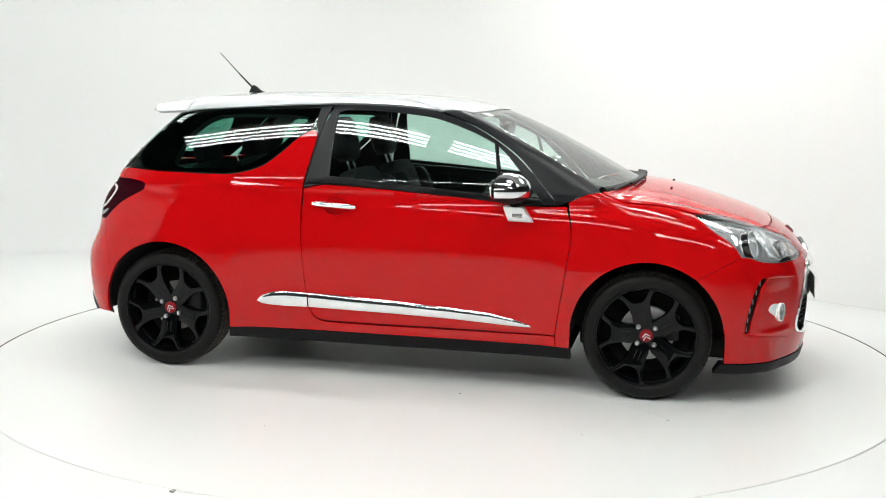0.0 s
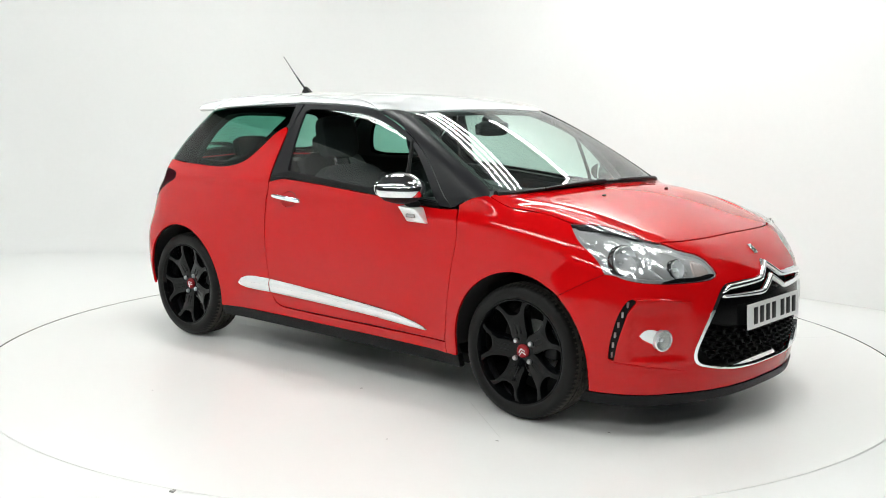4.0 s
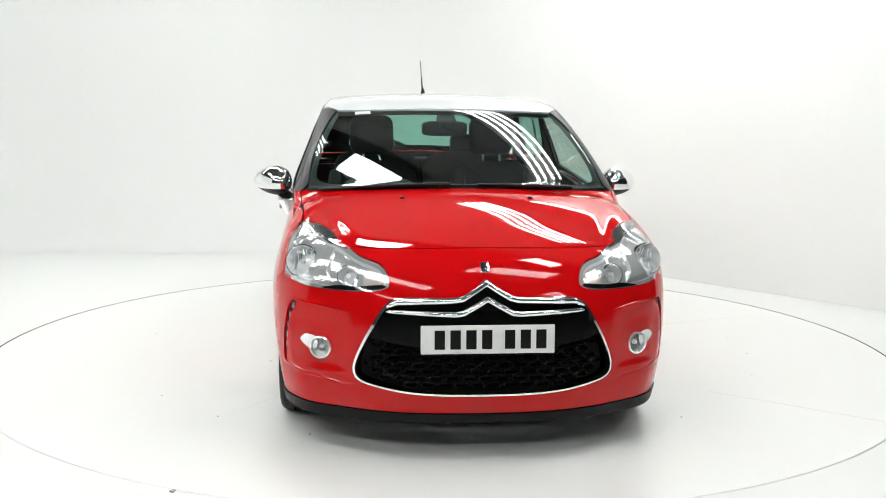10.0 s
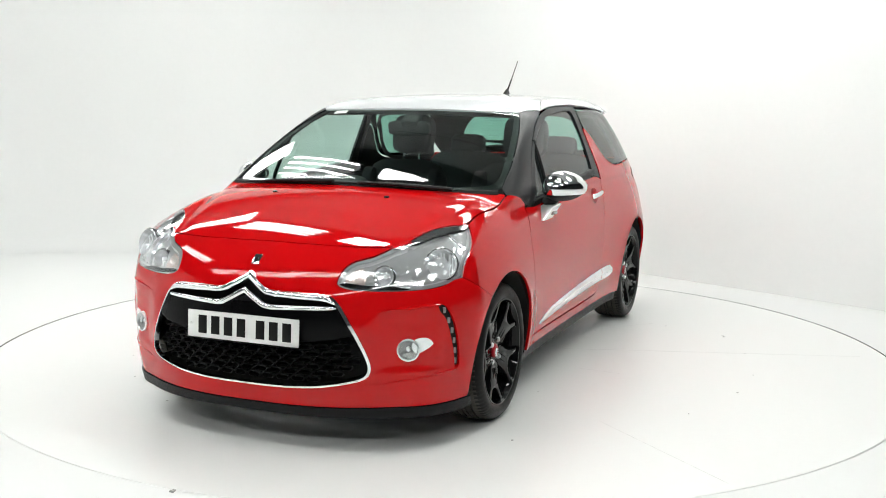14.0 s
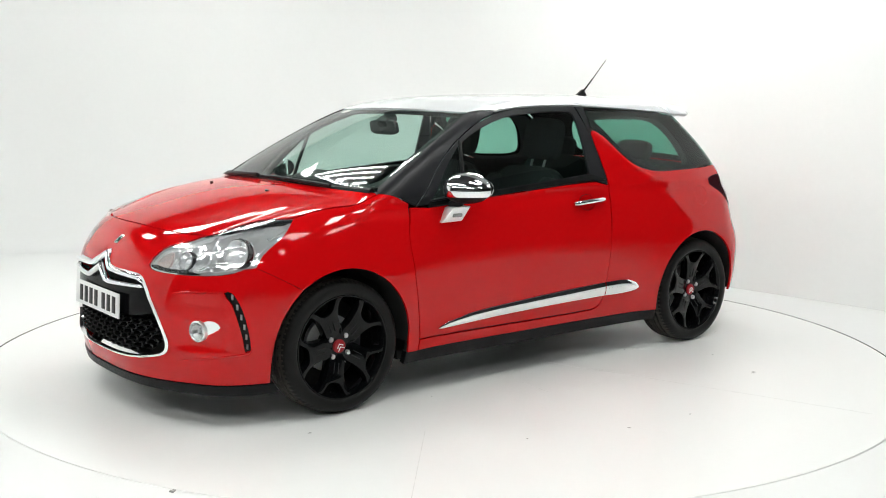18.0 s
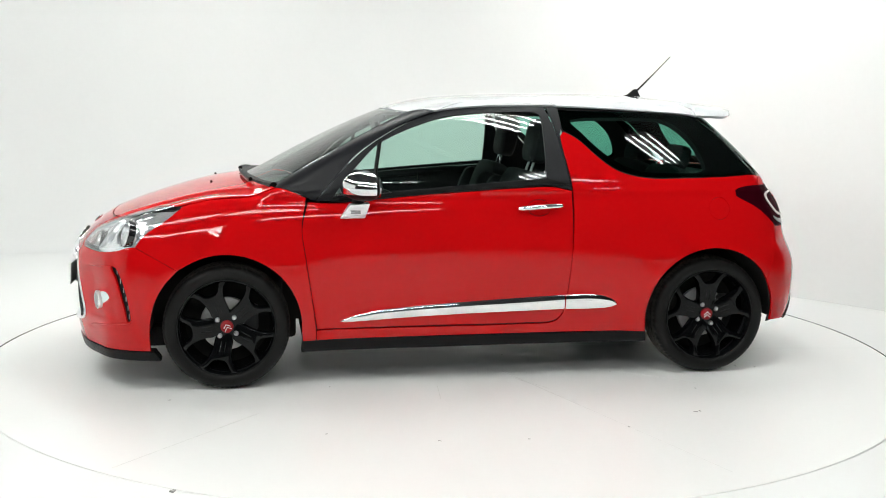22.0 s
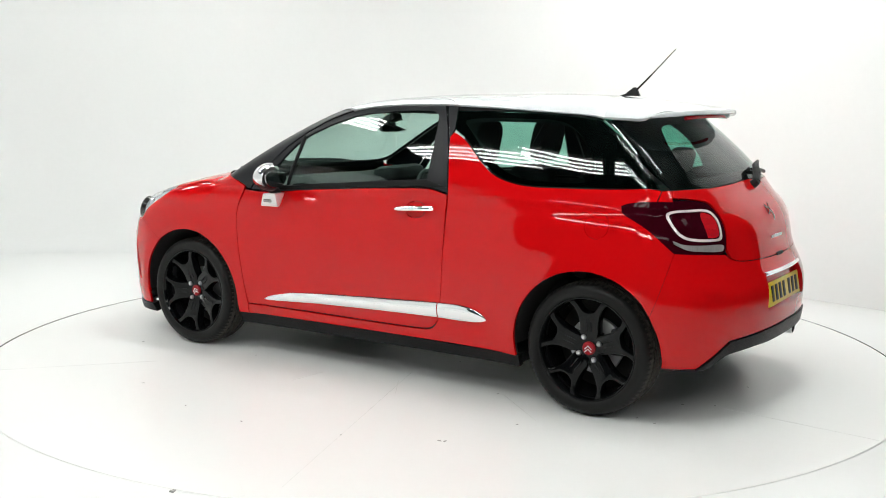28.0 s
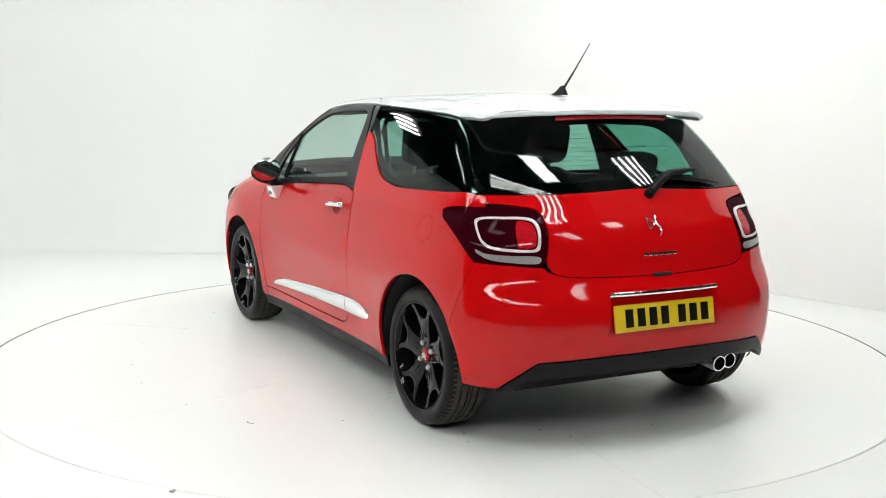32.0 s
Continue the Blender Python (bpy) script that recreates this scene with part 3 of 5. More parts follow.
def bar(name, view, line, xs, height, material, parent, label="", s=1, lift=0.002):
    """A half-round bar laid on the skin between an upper and a lower line over xs."""
    up, low = line
    rows, across = [], 10
    ab = []
    for x in xs:
        hi, lo = np.interp(x, *np.transpose(up)), np.interp(x, *np.transpose(low))
        ab += [(x, (hi + lo) / 2 + (hi - lo) / 2 * math.cos(math.pi * j / across)) for j in range(across + 1)]
    p = cast(view, ab)
    n = normal(p)
    span = np.interp(xs, *np.transpose(up)) - np.interp(xs, *np.transpose(low))
    out = np.array([[-0.006 if j in (0, across) else height * min(1.0, w / span.max() + 0.1) * math.sin(math.pi * j / across) + lift * min(1.0, w / span.max() + 0.1) for j in range(across + 1)] for w in span]).reshape(-1, 1)
    p = (p + n * out) * np.array([1, s, 1])
    bm = bmesh.new()
    vs = [bm.verts.new(q) for q in p]
    m = across + 1
    for i in range(len(xs) - 1):
        for j in range(across):
            bm.faces.new((vs[i * m + j], vs[i * m + j + 1], vs[(i + 1) * m + j + 1], vs[(i + 1) * m + j]))
    return part(name, bm, material, parent, label)


# doors: skin, window frame and pane
door = [new("door"), new("door")]
for d in door:
    d.parent = car
door_line = [(0.839, 0.907, 1), (0.868, 0.78), (0.853, 0.65), (0.80, 0.285, 1), (0.4, 0.287), (-0.34, 0.290), (-0.41, 0.305), (-0.447, 0.36), (-0.478, 0.652), (-0.478, 0.955, 1),
             (-0.36, 0.977), (0.3, 0.937), (0.7, 0.902)]
scoop = [(-0.305 + 0.058 * math.cos(a), 0.872 + 0.040 * math.sin(a)) for a in (2 * math.pi * k / 20 for k in range(20))]
frame_line = [(0.80, 0.908, 1), (0.60, 1.125), (0.40, 1.258), (0.20, 1.336), (0.0, 1.365), (-0.36, 1.374, 1), (-0.415, 1.24), (-0.478, 0.962, 1), (-0.3, 0.985), (0.3, 0.943)]
pane_line = [(0.715, 0.932, 1), (0.60, 1.075), (0.47, 1.195), (0.2, 1.305), (0.0, 1.335), (-0.30, 1.346), (-0.335, 1.33), (-0.348, 1.2), (-0.348, 1.022, 1), (0.3, 0.968)]
strip_up = [(-0.722, 0.378), (-0.715, 0.392), (-0.69, 0.411), (-0.635, 0.431), (-0.56, 0.437), (-0.443, 0.434), (0.0, 0.412), (0.30, 0.393), (0.481, 0.378), (0.62, 0.349), (0.668, 0.333), (0.684, 0.321)]
strip_low = [(-0.722, 0.376), (-0.70, 0.366), (-0.66, 0.360), (-0.56, 0.356), (-0.443, 0.357), (0.0, 0.347), (0.314, 0.336), (0.6, 0.320), (0.66, 0.317), (0.684, 0.319)]
made = [("door_skin", cut("side", rounded(door_line), holes=[rounded(scoop, 0.01)]), red),
        ("grip_bowl", cut("side", rounded(scoop, 0.01), step=0.008, gap=0.001, rim=0, crown=-0.022, edge_width=0.04), red),
        ("window_frame", cut("side", rounded(frame_line), sink=0.003, gap=0.001, holes=[rounded(pane_line)]), black_film),
        ("side_window", cut("side", rounded(pane_line), sink=0.012, gap=0.0, rim=0), glass_clear),
        ("window_seal", cut("side", rounded([(0.735, 0.905, 1), (0.72, 0.926, 1), (0.3, 0.962), (-0.352, 1.015, 1), (-0.47, 0.985, 1), (-0.3, 0.982), (0.3, 0.94)]), step=0.015, sink=-0.004, gap=0.0, rim=0.01, crown=0.004, edge_width=0.012), black_matt)]
for i in (0, 1):
    for name, m, mat in made:
        sheet(name, m, mat, door[i], "", bool(i))
for i, k in enumerate((1, -1)):
    bar("chrome_strip", "side", (strip_up, strip_low), np.concatenate([np.linspace(-0.445, 0.6, 40), np.linspace(0.62, 0.684, 8)]), 0.0125, chrome, door[i], "polished chrome sill strip", k)
    bar("sill_strip", "side", (strip_up, strip_low), np.concatenate([np.linspace(-0.722, -0.66, 8), np.linspace(-0.65, -0.451, 10)]), 0.0125, chrome, car, "polished chrome strip end", k)

# front wings
arch_front = [(WHEEL_X + (ARCH + 0.006) * math.cos(a), WHEEL_Z + (ARCH + 0.006) * math.sin(a)) for a in (math.radians(192 - 139 * i / 16) for i in range(17))]
wing_line = trace("barrel", ("side", [(0.805, 0.228, 1), (0.868, 0.228, 1)] + arch_front[1:-1] + [(1.452, 0.590, 1), (1.52, 0.629), (1.585, 0.665), (1.648, 0.698, 1), (1.607, 0.752), (1.503, 0.823), (1.425, 0.884, 1)]),
                  ("top", [(1.30, 0.722), (1.12, 0.737), (0.99, 0.742, 1)]), ("side", [(0.845, 0.925, 1), (0.868, 0.78), (0.853, 0.65), (0.803, 0.29)]))
both("front_wing", cut("barrel", rounded(wing_line, 0.012), step=0.015, gap=0.0013), red)

# rear quarters with the fin behind the door; the left one has the fuel flap
fin = [(-0.447, 0.36), (-0.478, 0.652), (-0.482, 0.955), (-0.434, 1.225), (-0.450, 1.246), (-0.53, 1.205), (-0.62, 1.125), (-0.71, 1.06), (-0.82, 1.025), (-0.95, 1.013), (-1.3, 1.02)]
arch_rear = [(-WHEEL_X + (ARCH + 0.005) * math.cos(a), WHEEL_Z + (ARCH + 0.005) * math.sin(a)) for a in (math.radians(-12 + 160 * i / 18) for i in range(19))]
quarter_line = trace("barrel", ("side", [(0.80, 0.280, 1), (0.802, 0.228, 1), (-0.880, 0.230, 1)] + arch_rear[1:-1] + [(-1.53, 0.49, 1), (-1.556, 0.56), (-1.575, 0.63), (-1.590, 0.70), (-1.602, 0.762, 1), (-1.50, 0.85), (-1.42, 0.895), (-1.365, 0.925), (-1.36, 0.953), (-1.41, 0.968), (-1.505, 0.975, 1), (-1.512, 1.022, 1)] + fin[::-1] + [(-0.41, 0.299), (-0.34, 0.284), (0.4, 0.281)]))
flap = [(-1.262 + 0.056 * math.cos(a), 0.862 + 0.056 * math.sin(a), ) for a in (2 * math.pi * k / 28 for k in range(28))]
sheet("rear_quarter", cut("barrel", rounded(quarter_line), gap=0.001, holes=[rounded(trace("barrel", ("side", flap)), 0.01)]), red)
sheet("rear_quarter", cut("barrel", rounded(quarter_line), gap=0.001), red, mirror=True)
sheet("fuel_flap", cut("side", rounded(flap, 0.01), step=0.012, gap=0.0007), red, label="round red fuel flap")

# bonnet
hood_half = [(1.812, 0.0), (1.808, 0.2), (1.785, 0.40), (1.74, 0.53), (1.70, 0.561), (1.64, 0.583), (1.58, 0.605), (1.52, 0.645), (1.49, 0.675), (1.46, 0.703), (1.425, 0.716), (1.3, 0.719), (1.12, 0.733), (0.995, 0.738, 1), (1.05, 0.6), (1.115, 0.35), (1.14, 0.0)]
sheet("bonnet", cut("top", rounded(mirror_phi(hood_half, None), 0.012), step=0.014), red)

# windscreen with its black band, and the front pillars
screen_half = [(1.185, 0.0), (1.155, 0.30), (1.07, 0.55), (0.965, 0.705, 1), (0.80, 0.69), (0.60, 0.65), (0.44, 0.605), (0.325, 0.56, 1), (0.378, 0.3), (0.395, 0.0)]
sheet("windscreen", cut("top", rounded(mirror_phi(screen_half, None)), sink=0.004, rim=0, gap=0.0), glass_screen, label="green-tinted curved windscreen")
band_in = [(1.135, 0.0), (1.105, 0.30), (1.02, 0.53), (0.945, 0.66), (0.78, 0.655), (0.60, 0.618), (0.44, 0.575), (0.352, 0.535), (0.398, 0.3), (0.415, 0.0)]
sheet("screen_band", cut("top", rounded(mirror_phi(screen_half, None)), sink=0.009, rim=0, gap=0.0, holes=[rounded(mirror_phi(band_in, None))]), black_matt)
pillar_line = trace("barrel", ("side", [(0.845, 0.928, 1), (0.805, 0.912), (0.60, 1.130), (0.40, 1.263), (0.20, 1.342, 1)]), ("top", [(0.322, 0.563, 1), (0.44, 0.609), (0.60, 0.655), (0.80, 0.694), (0.968, 0.708), (0.995, 0.740, 1)]))
both("front_pillar", cut("barrel", rounded(pillar_line), sink=0.001, gap=0.0015), black_film)

# roof
rail_top = [(0.19, 1.347, 1), (0.05, 1.388), (-0.10, 1.402), (-0.29, 1.406), (-0.375, 1.400), (-0.43, 1.375, 1)]
roof_edge = [(0.325, 1.340, 1)] + rail_top + [(-0.9, 1.352), (-1.19, 1.330, 1)]
roof_left = trace("barrel", ("top", [(0.39, 0.001), (0.373, 0.3), (0.345, 0.50)]), ("side", roof_edge), ("top", [(-1.20, 0.40), (-1.205, 0.001)]))
sheet("roof", cut("barrel", rounded(roof_left + [(p[0], math.pi - p[1], *p[2:]) for p in reversed(roof_left)]), gap=0.001), white, label="glossy white roof")
rail = trace("barrel", ("side", rail_top + [(-0.36, 1.377), (0.0, 1.368)]))
both("roof_rail", cut("barrel", rounded(rail), step=0.012, gap=0.003), white, label="white rail over the door")
spoiler = new("spoiler")
spoiler.parent = car
spoil_left = [tuple(q) for q in flat("barrel", cast("top", [(-1.208, 0.001), (-1.203, 0.40)], crest))] + [(*q, 1) if i == 0 else tuple(q) for i, q in enumerate(flat("barrel", cast("side", [(-1.193, 1.330), (-1.29, 1.328), (-1.385, 1.328)], crest)))]
spoil_left += [tuple(q) for q in flat("barrel", cast("top", [(-1.432, 0.49), (-1.488, 0.32), (-1.526, 0.001)], crest))]
spoil_line = rounded(spoil_left + [(q[0], math.pi - q[1], *q[2:]) for q in reversed(spoil_left)])
sheet("spoiler_skin", cut("barrel", spoil_line, gap=0.001, rim=0.020, body=crest), white, spoiler, "white roof spoiler")
under = cut("barrel", spoil_line, gap=0.001, rim=0, sink=0.020, body=crest)
sheet("spoiler_base", (under[0], [tuple(f)[::-1] for f in under[1]], -under[2]), white, spoiler)
lip_x = Curve((0.0, -1.526), (0.32, -1.488), (0.49, -1.432), (0.57, -1.395))
bm, rows = bmesh.new(), []
for k in range(41):
    y = -0.57 + 1.14 * k / 40
    x = float(lip_x(abs(y))) - 0.003
    top = float(roof_top(x)) - 0.085 * y * y - 0.016 * (abs(y) / 0.57) ** 6
    low = min(1.346 - 0.018 * (abs(y) / 0.57) ** 2, top - 0.012)
    rows.append([bm.verts.new((x + u, y, z)) for u, z in ((0.006, top - 0.001), (-0.003, top - 0.004), (-0.006, top - 0.010), (-0.005, low + 0.004), (0.0, low), (0.03, low + 0.002))])
for a, b in zip(rows, rows[1:]):
    for j in range(5):
        bm.faces.new((a[j], a[j + 1], b[j + 1], b[j]))
part("spoiler_lip", bm, white, spoiler)
brake = []
for k in range(25):
    y = -0.29 + 0.58 * k / 24
    brake.append((-1.490 + 0.40 * y * y, y, 1.335 - 0.10 * y * y))
part("brake_light", tube(brake, 0.009, 8), tail_red, spoiler, "red high brake light")

# quarter windows, rear window
glass_edge = [(-0.437, 1.352, 1), (-0.9, 1.347), (-1.185, 1.324, 1), (-1.30, 1.25), (-1.42, 1.13), (-1.508, 1.030, 1), (-1.3, 1.026), (-0.95, 1.018), (-0.82, 1.030), (-0.71, 1.066), (-0.62, 1.131), (-0.53, 1.211), (-0.465, 1.25), (-0.448, 1.262, 1)]
both("quarter_window", cut("side", rounded(glass_edge), sink=0.003, gap=0.001, rim=0.004), glass_privacy, label="dark green privacy glass")
glass_in = [(-0.50, 1.305), (-0.82, 1.318), (-1.01, 1.305), (-1.11, 1.245), (-1.18, 1.15), (-1.20, 1.06), (-0.95, 1.047), (-0.84, 1.058), (-0.74, 1.095), (-0.65, 1.155), (-0.55, 1.25)]
both("quarter_band", cut("side", rounded(glass_edge), sink=0.010, gap=0.003, rim=0, holes=[rounded(glass_in)]), black_band)
pillar_b = [(-0.378, 1.374, 1), (-0.433, 1.372, 1), (-0.437, 1.352), (-0.446, 1.262), (-0.434, 1.235), (-0.484, 0.965, 1), (-0.420, 1.24)]
both("rear_pillar", cut("side", rounded(pillar_b), sink=0.006, gap=0.0, step=0.012), black_film)
tailgate = new("tailgate")
tailgate.parent = car
back_left = trace("rear", ("rear", [(0.0, 1.042), (0.35, 1.033), (0.62, 1.026), (0.885, 1.026, 1)]), ("side", [(-1.42, 1.128), (-1.30, 1.248), (-1.195, 1.325, 1)]), ("rear", [(0.7, 1.35), (0.0, 1.362)]))
sheet("rear_window", cut("rear", rounded(mirror_phi(back_left)), sink=0.003, gap=0.001, rim=0.004), glass_privacy, tailgate, "dark green privacy glass")
back_in = [(0.0, 1.085), (0.35, 1.08), (0.58, 1.075), (0.70, 1.085), (0.74, 1.13), (0.77, 1.22), (0.74, 1.285), (0.45, 1.30), (0.0, 1.305)]
sheet("rear_window_band", cut("rear", rounded(mirror_phi(back_left)), sink=0.010, gap=0.003, rim=0, holes=[rounded(mirror_phi(back_in))]), black_band, tailgate)
for k in range(11):
    wire = cast("rear", [(-0.60 + 1.2 * j / 12, 1.10 + 0.018 * k + 0.004 * math.cos(math.pi * (j - 6) / 12)) for j in range(13)])
    part("heater_wire", tube([tuple(v) for v in wire - normal(wire) * 0.007], 0.0007, 4), black_matt, tailgate)
gate_half = [(0.0, 0.700), (0.3, 0.703), (0.50, 0.710), (0.575, 0.728), (0.598, 0.76), (0.594, 0.865), (0.615, 0.925), (0.655, 0.965), (0.79, 0.985), (0.885, 0.992, 1), (0.885, 1.022, 1), (0.62, 1.022), (0.35, 1.029), (0.0, 1.038)]
sheet("tailgate_skin", cut("rear", rounded(mirror_phi(gate_half)), gap=0.0004), red, tailgate)
for s in (1, -1):
    sheet("rear_shoulder", cut("rear", rounded(trace("rear", ("rear", [(0.887, 0.975, 1), (0.887, 1.022, 1)]), ("side", [(-1.514, 1.022, 1), (-1.507, 0.976, 1)]))), step=0.01, gap=0.0008), red, mirror=s < 0)

# bumpers
hl = trace("front", ("side", [(1.425, 0.884, 1)]), ("front", [(0.956, 0.884), (0.829, 0.872), (0.628, 0.816), (0.529, 0.782), (0.450, 0.762), (0.408, 0.735), (0.385, 0.688), (0.42, 0.670), (0.5, 0.663), (0.609, 0.661), (0.72, 0.667), (0.80, 0.680)]), ("side", [(1.648, 0.698), (1.607, 0.752), (1.503, 0.823)]))
hl_rim = rounded(hl, 0.012)
hl_bowl = inset(hl_rim * np.array(SPAN["front"]), 0.0105) / np.array(SPAN["front"])
nose_half = trace("front", ("top", [(1.815, 0.0), (1.811, 0.2), (1.788, 0.402), (1.738, 0.533), (1.68, 0.582, 1)]), ("front", [(0.628, 0.8185), (0.529, 0.7845), (0.447, 0.7645), (0.405, 0.7365), (0.381, 0.6865), (0.419, 0.667), (0.5, 0.6605), (0.609, 0.6585), (0.72, 0.6645), (0.80, 0.6775), (0.843, 0.694)]),
                  ("side", [(1.648, 0.698, 1), (1.585, 0.665), (1.52, 0.629), (1.452, 0.590, 1), (1.512, 0.525), (1.558, 0.445), (1.582, 0.36), (1.590, 0.28), (1.588, 0.196, 1)]), ("front", [(0.6, 0.192), (0.0, 0.190)]))
grille_half = [(0.0, 0.712), (0.05, 0.676), (0.11, 0.652), (0.25, 0.648), (0.355, 0.640), (0.392, 0.610), (0.43, 0.545), (0.475, 0.460), (0.510, 0.370), (0.503, 0.325), (0.457, 0.300), (0.28, 0.270), (0.0, 0.262)]
drl = [(0.765, 0.600), (0.796, 0.596), (0.833, 0.53), (0.857, 0.43), (0.862, 0.345), (0.845, 0.340), (0.836, 0.40), (0.820, 0.47), (0.797, 0.545), (0.772, 0.578)]
front_bumper = new("front_bumper")
front_bumper.parent = car
sheet("bumper_skin", cut("front", rounded(mirror_phi(nose_half)), holes=[rounded(mirror_phi(grille_half), 0.012)] + [rounded([(k * 0.652 + 0.043 * math.cos(a), 0.427 + 0.039 * math.sin(a)) for a in (2 * math.pi * j / 24 for j in range(24))], 0.01) for k in (1, -1)] + [rounded([(k * a, z) for a, z in drl], 0.012) for k in (1, -1)], gap=0.0008), red, front_bumper)
# creases that frame the lower corner of the bumper
for s in (1, -1):
    for line in ([(0.775, 0.602), (0.74, 0.601), (0.70, 0.598), (0.65, 0.594), (0.60, 0.589), (0.55, 0.584), (0.50, 0.578)], [(0.868, 0.350), (0.856, 0.334), (0.82, 0.329), (0.76, 0.322), (0.70, 0.314), (0.62, 0.301), (0.54, 0.288), (0.46, 0.276)]):
        q = cast("front", line)
        q = (q - normal(q) * 0.0015) * np.array([1, s, 1])
        part("bumper_crease", tube([tuple(v) for v in q], [0.004] + [0.006] * (len(line) - 4) + [0.0045, 0.003, 0.001], 10), red, front_bumper)
lip_half = [(0.0, 0.188), (0.6, 0.190), (0.95, 0.194, 1), (0.97, 0.150, 1), (0.6, 0.146), (0.0, 0.152)]
sheet("front_lip", cut("front", rounded(mirror_phi(lip_half)), sink=-0.006, rim=0.05, gap=0.0), black_matt, front_bumper, "black plastic chin lip")
rear_half = [(0.0, 0.697), (0.3, 0.700), (0.50, 0.707), (0.585, 0.725), (0.615, 0.745), (0.66, 0.747), (0.75, 0.754)]
rear_half = trace("rear", ("rear", rear_half), ("side", [(-1.602, 0.762, 1), (-1.590, 0.70), (-1.575, 0.63), (-1.556, 0.56), (-1.53, 0.49, 1), (-1.568, 0.40), (-1.582, 0.30), (-1.578, 0.268, 1)]), ("rear", [(0.79, 0.262, 1), (0.70, 0.325), (0.625, 0.376, 1), (0.3, 0.392), (0.0, 0.396)]))
rear_bumper = new("rear_bumper")
rear_bumper.parent = car
niche_half = [(0.0, 0.638), (0.305, 0.632, 1), (0.328, 0.474, 1), (0.0, 0.470)]
sheet("bumper_skin", cut("rear", rounded(mirror_phi(rear_half)), gap=0.0004, holes=[rounded(mirror_phi(niche_half))]), red, rear_bumper)
sheet("plate_recess", cut("rear", rounded(mirror_phi(niche_half)), gap=0.0, rim=0, crown=-0.034, edge_width=0.03, step=0.014), red, rear_bumper)
dif_half = [(0.0, 0.393), (0.3, 0.389), (0.625, 0.372, 1), (0.79, 0.258, 1), (0.74, 0.262), (0.62, 0.318), (0.3, 0.330), (0.0, 0.333)]
sheet("diffuser", cut("rear", rounded(mirror_phi(dif_half)), sink=-0.008, gap=0.0, rim=0.06), black_matt, rear_bumper, "black plastic rear diffuser")
low_half = [(0.0, 0.34), (0.3, 0.337), (0.62, 0.325), (0.77, 0.262, 1), (0.72, 0.262, 1), (0.55, 0.285), (0.3, 0.290), (0.0, 0.290)]
sheet("diffuser_base", cut("rear", rounded(mirror_phi(low_half)), sink=0.035, gap=0.0, rim=0.02), black_matt, rear_bumper)

# dark linings on the inside of tailgate and quarters
under = cut("rear", rounded(mirror_phi(gate_half)), step=0.03, sink=0.0135, gap=-0.002, rim=0)
sheet("tailgate_lining", under, void, tailgate)
both("quarter_lining", cut("barrel", rounded(quarter_line), step=0.03, sink=0.0135, gap=0.0005, rim=0), void)
both("wing_lining", cut("barrel", rounded(wing_line), step=0.03, sink=0.02, gap=0.004, rim=0), void)
sheet("bonnet_lining", cut("top", rounded(mirror_phi(hood_half, None)), step=0.04, sink=0.02, gap=0.004, rim=0), void)

# sills and the dark structure behind the panels
both("sill", cut("side", rounded([(-0.885, 0.226, 1), (0.868, 0.226, 1), (0.872, 0.165, 1), (-0.89, 0.172, 1)]), sink=0.012, rim=0.03, gap=0.0), black_matt, label="black plastic sill")
inner = [(-1.74, 0.24, 1), (-1.592, 0.24, 1)] + [(x, z) for x, z in [(-WHEEL_X + 0.364 * math.cos(a), WHEEL_Z + 0.364 * math.sin(a)) for a in (math.radians(190 - 200 * i / 18) for i in range(19))]] + [(-0.86, 0.2, 1), (0.86, 0.2, 1)]
inner += [(WHEEL_X + 0.37 * math.cos(a), WHEEL_Z + 0.37 * math.sin(a)) for a in (math.radians(190 - 200 * i / 18) for i in range(19))] + [(1.62, 0.2, 1), (1.68, 0.66), (1.4, 0.84), (0.85, 0.905), (0.7, 0.897), (-0.3, 0.965), (-1.3, 0.99), (-1.5, 0.9), (-1.66, 0.7)]
both("inner_panel", cut("side", rounded(inner), step=0.03, sink=0.034, gap=0.0, rim=0), void)
# ---- wheels ----
def ring_plate(points, y0, y1, bevel=0.004):
    """A plate in the wheel's plane (x, z) from depth y0 to its face y1."""
    return prism([(x, -z) for x, z in points], y1 - y0, bevel, Matrix.Translation((0, y0, 0)) @ Matrix.Rotation(-math.pi / 2, 4, "X"))


def tyre_mesh(steps=240):
    prof = [(0.232, 0.086), (0.238, 0.096), (0.250, 0.102), (0.266, 0.1035), (0.281, 0.100), (0.292, 0.091), (0.299, 0.080), (0.3025, 0.066), (0.3035, 0.045), (0.296, 0.044), (0.296, 0.036), (0.3045, 0.035), (0.305, 0.014), (0.297, 0.013), (0.297, 0.005), (0.305, 0.004)]
    prof = prof + [(r, -h) for r, h in reversed(prof)]
    bm = bmesh.new()
    rings = []
    for i in range(steps):
        a = 2 * math.pi * i / steps
        ring = []
        for r, h in prof:
            d = 0.003 if i % 3 == 0 and 0.04 < abs(h) < 0.092 and r > 0.29 else (0.004 if i % 6 == 2 and abs(h) < 0.036 and r > 0.30 else 0)
            ring.append(bm.verts.new(((r - d) * math.cos(a), h, (r - d) * math.sin(a))))
        rings.append(ring)
    for i in range(steps):
        a, b = rings[i], rings[(i + 1) % steps]
        for j in range(len(prof) - 1):
            bm.faces.new((a[j], a[j + 1], b[j + 1], b[j]))
    return bm


def polar(r, a):
    return (r * math.cos(a), r * math.sin(a))


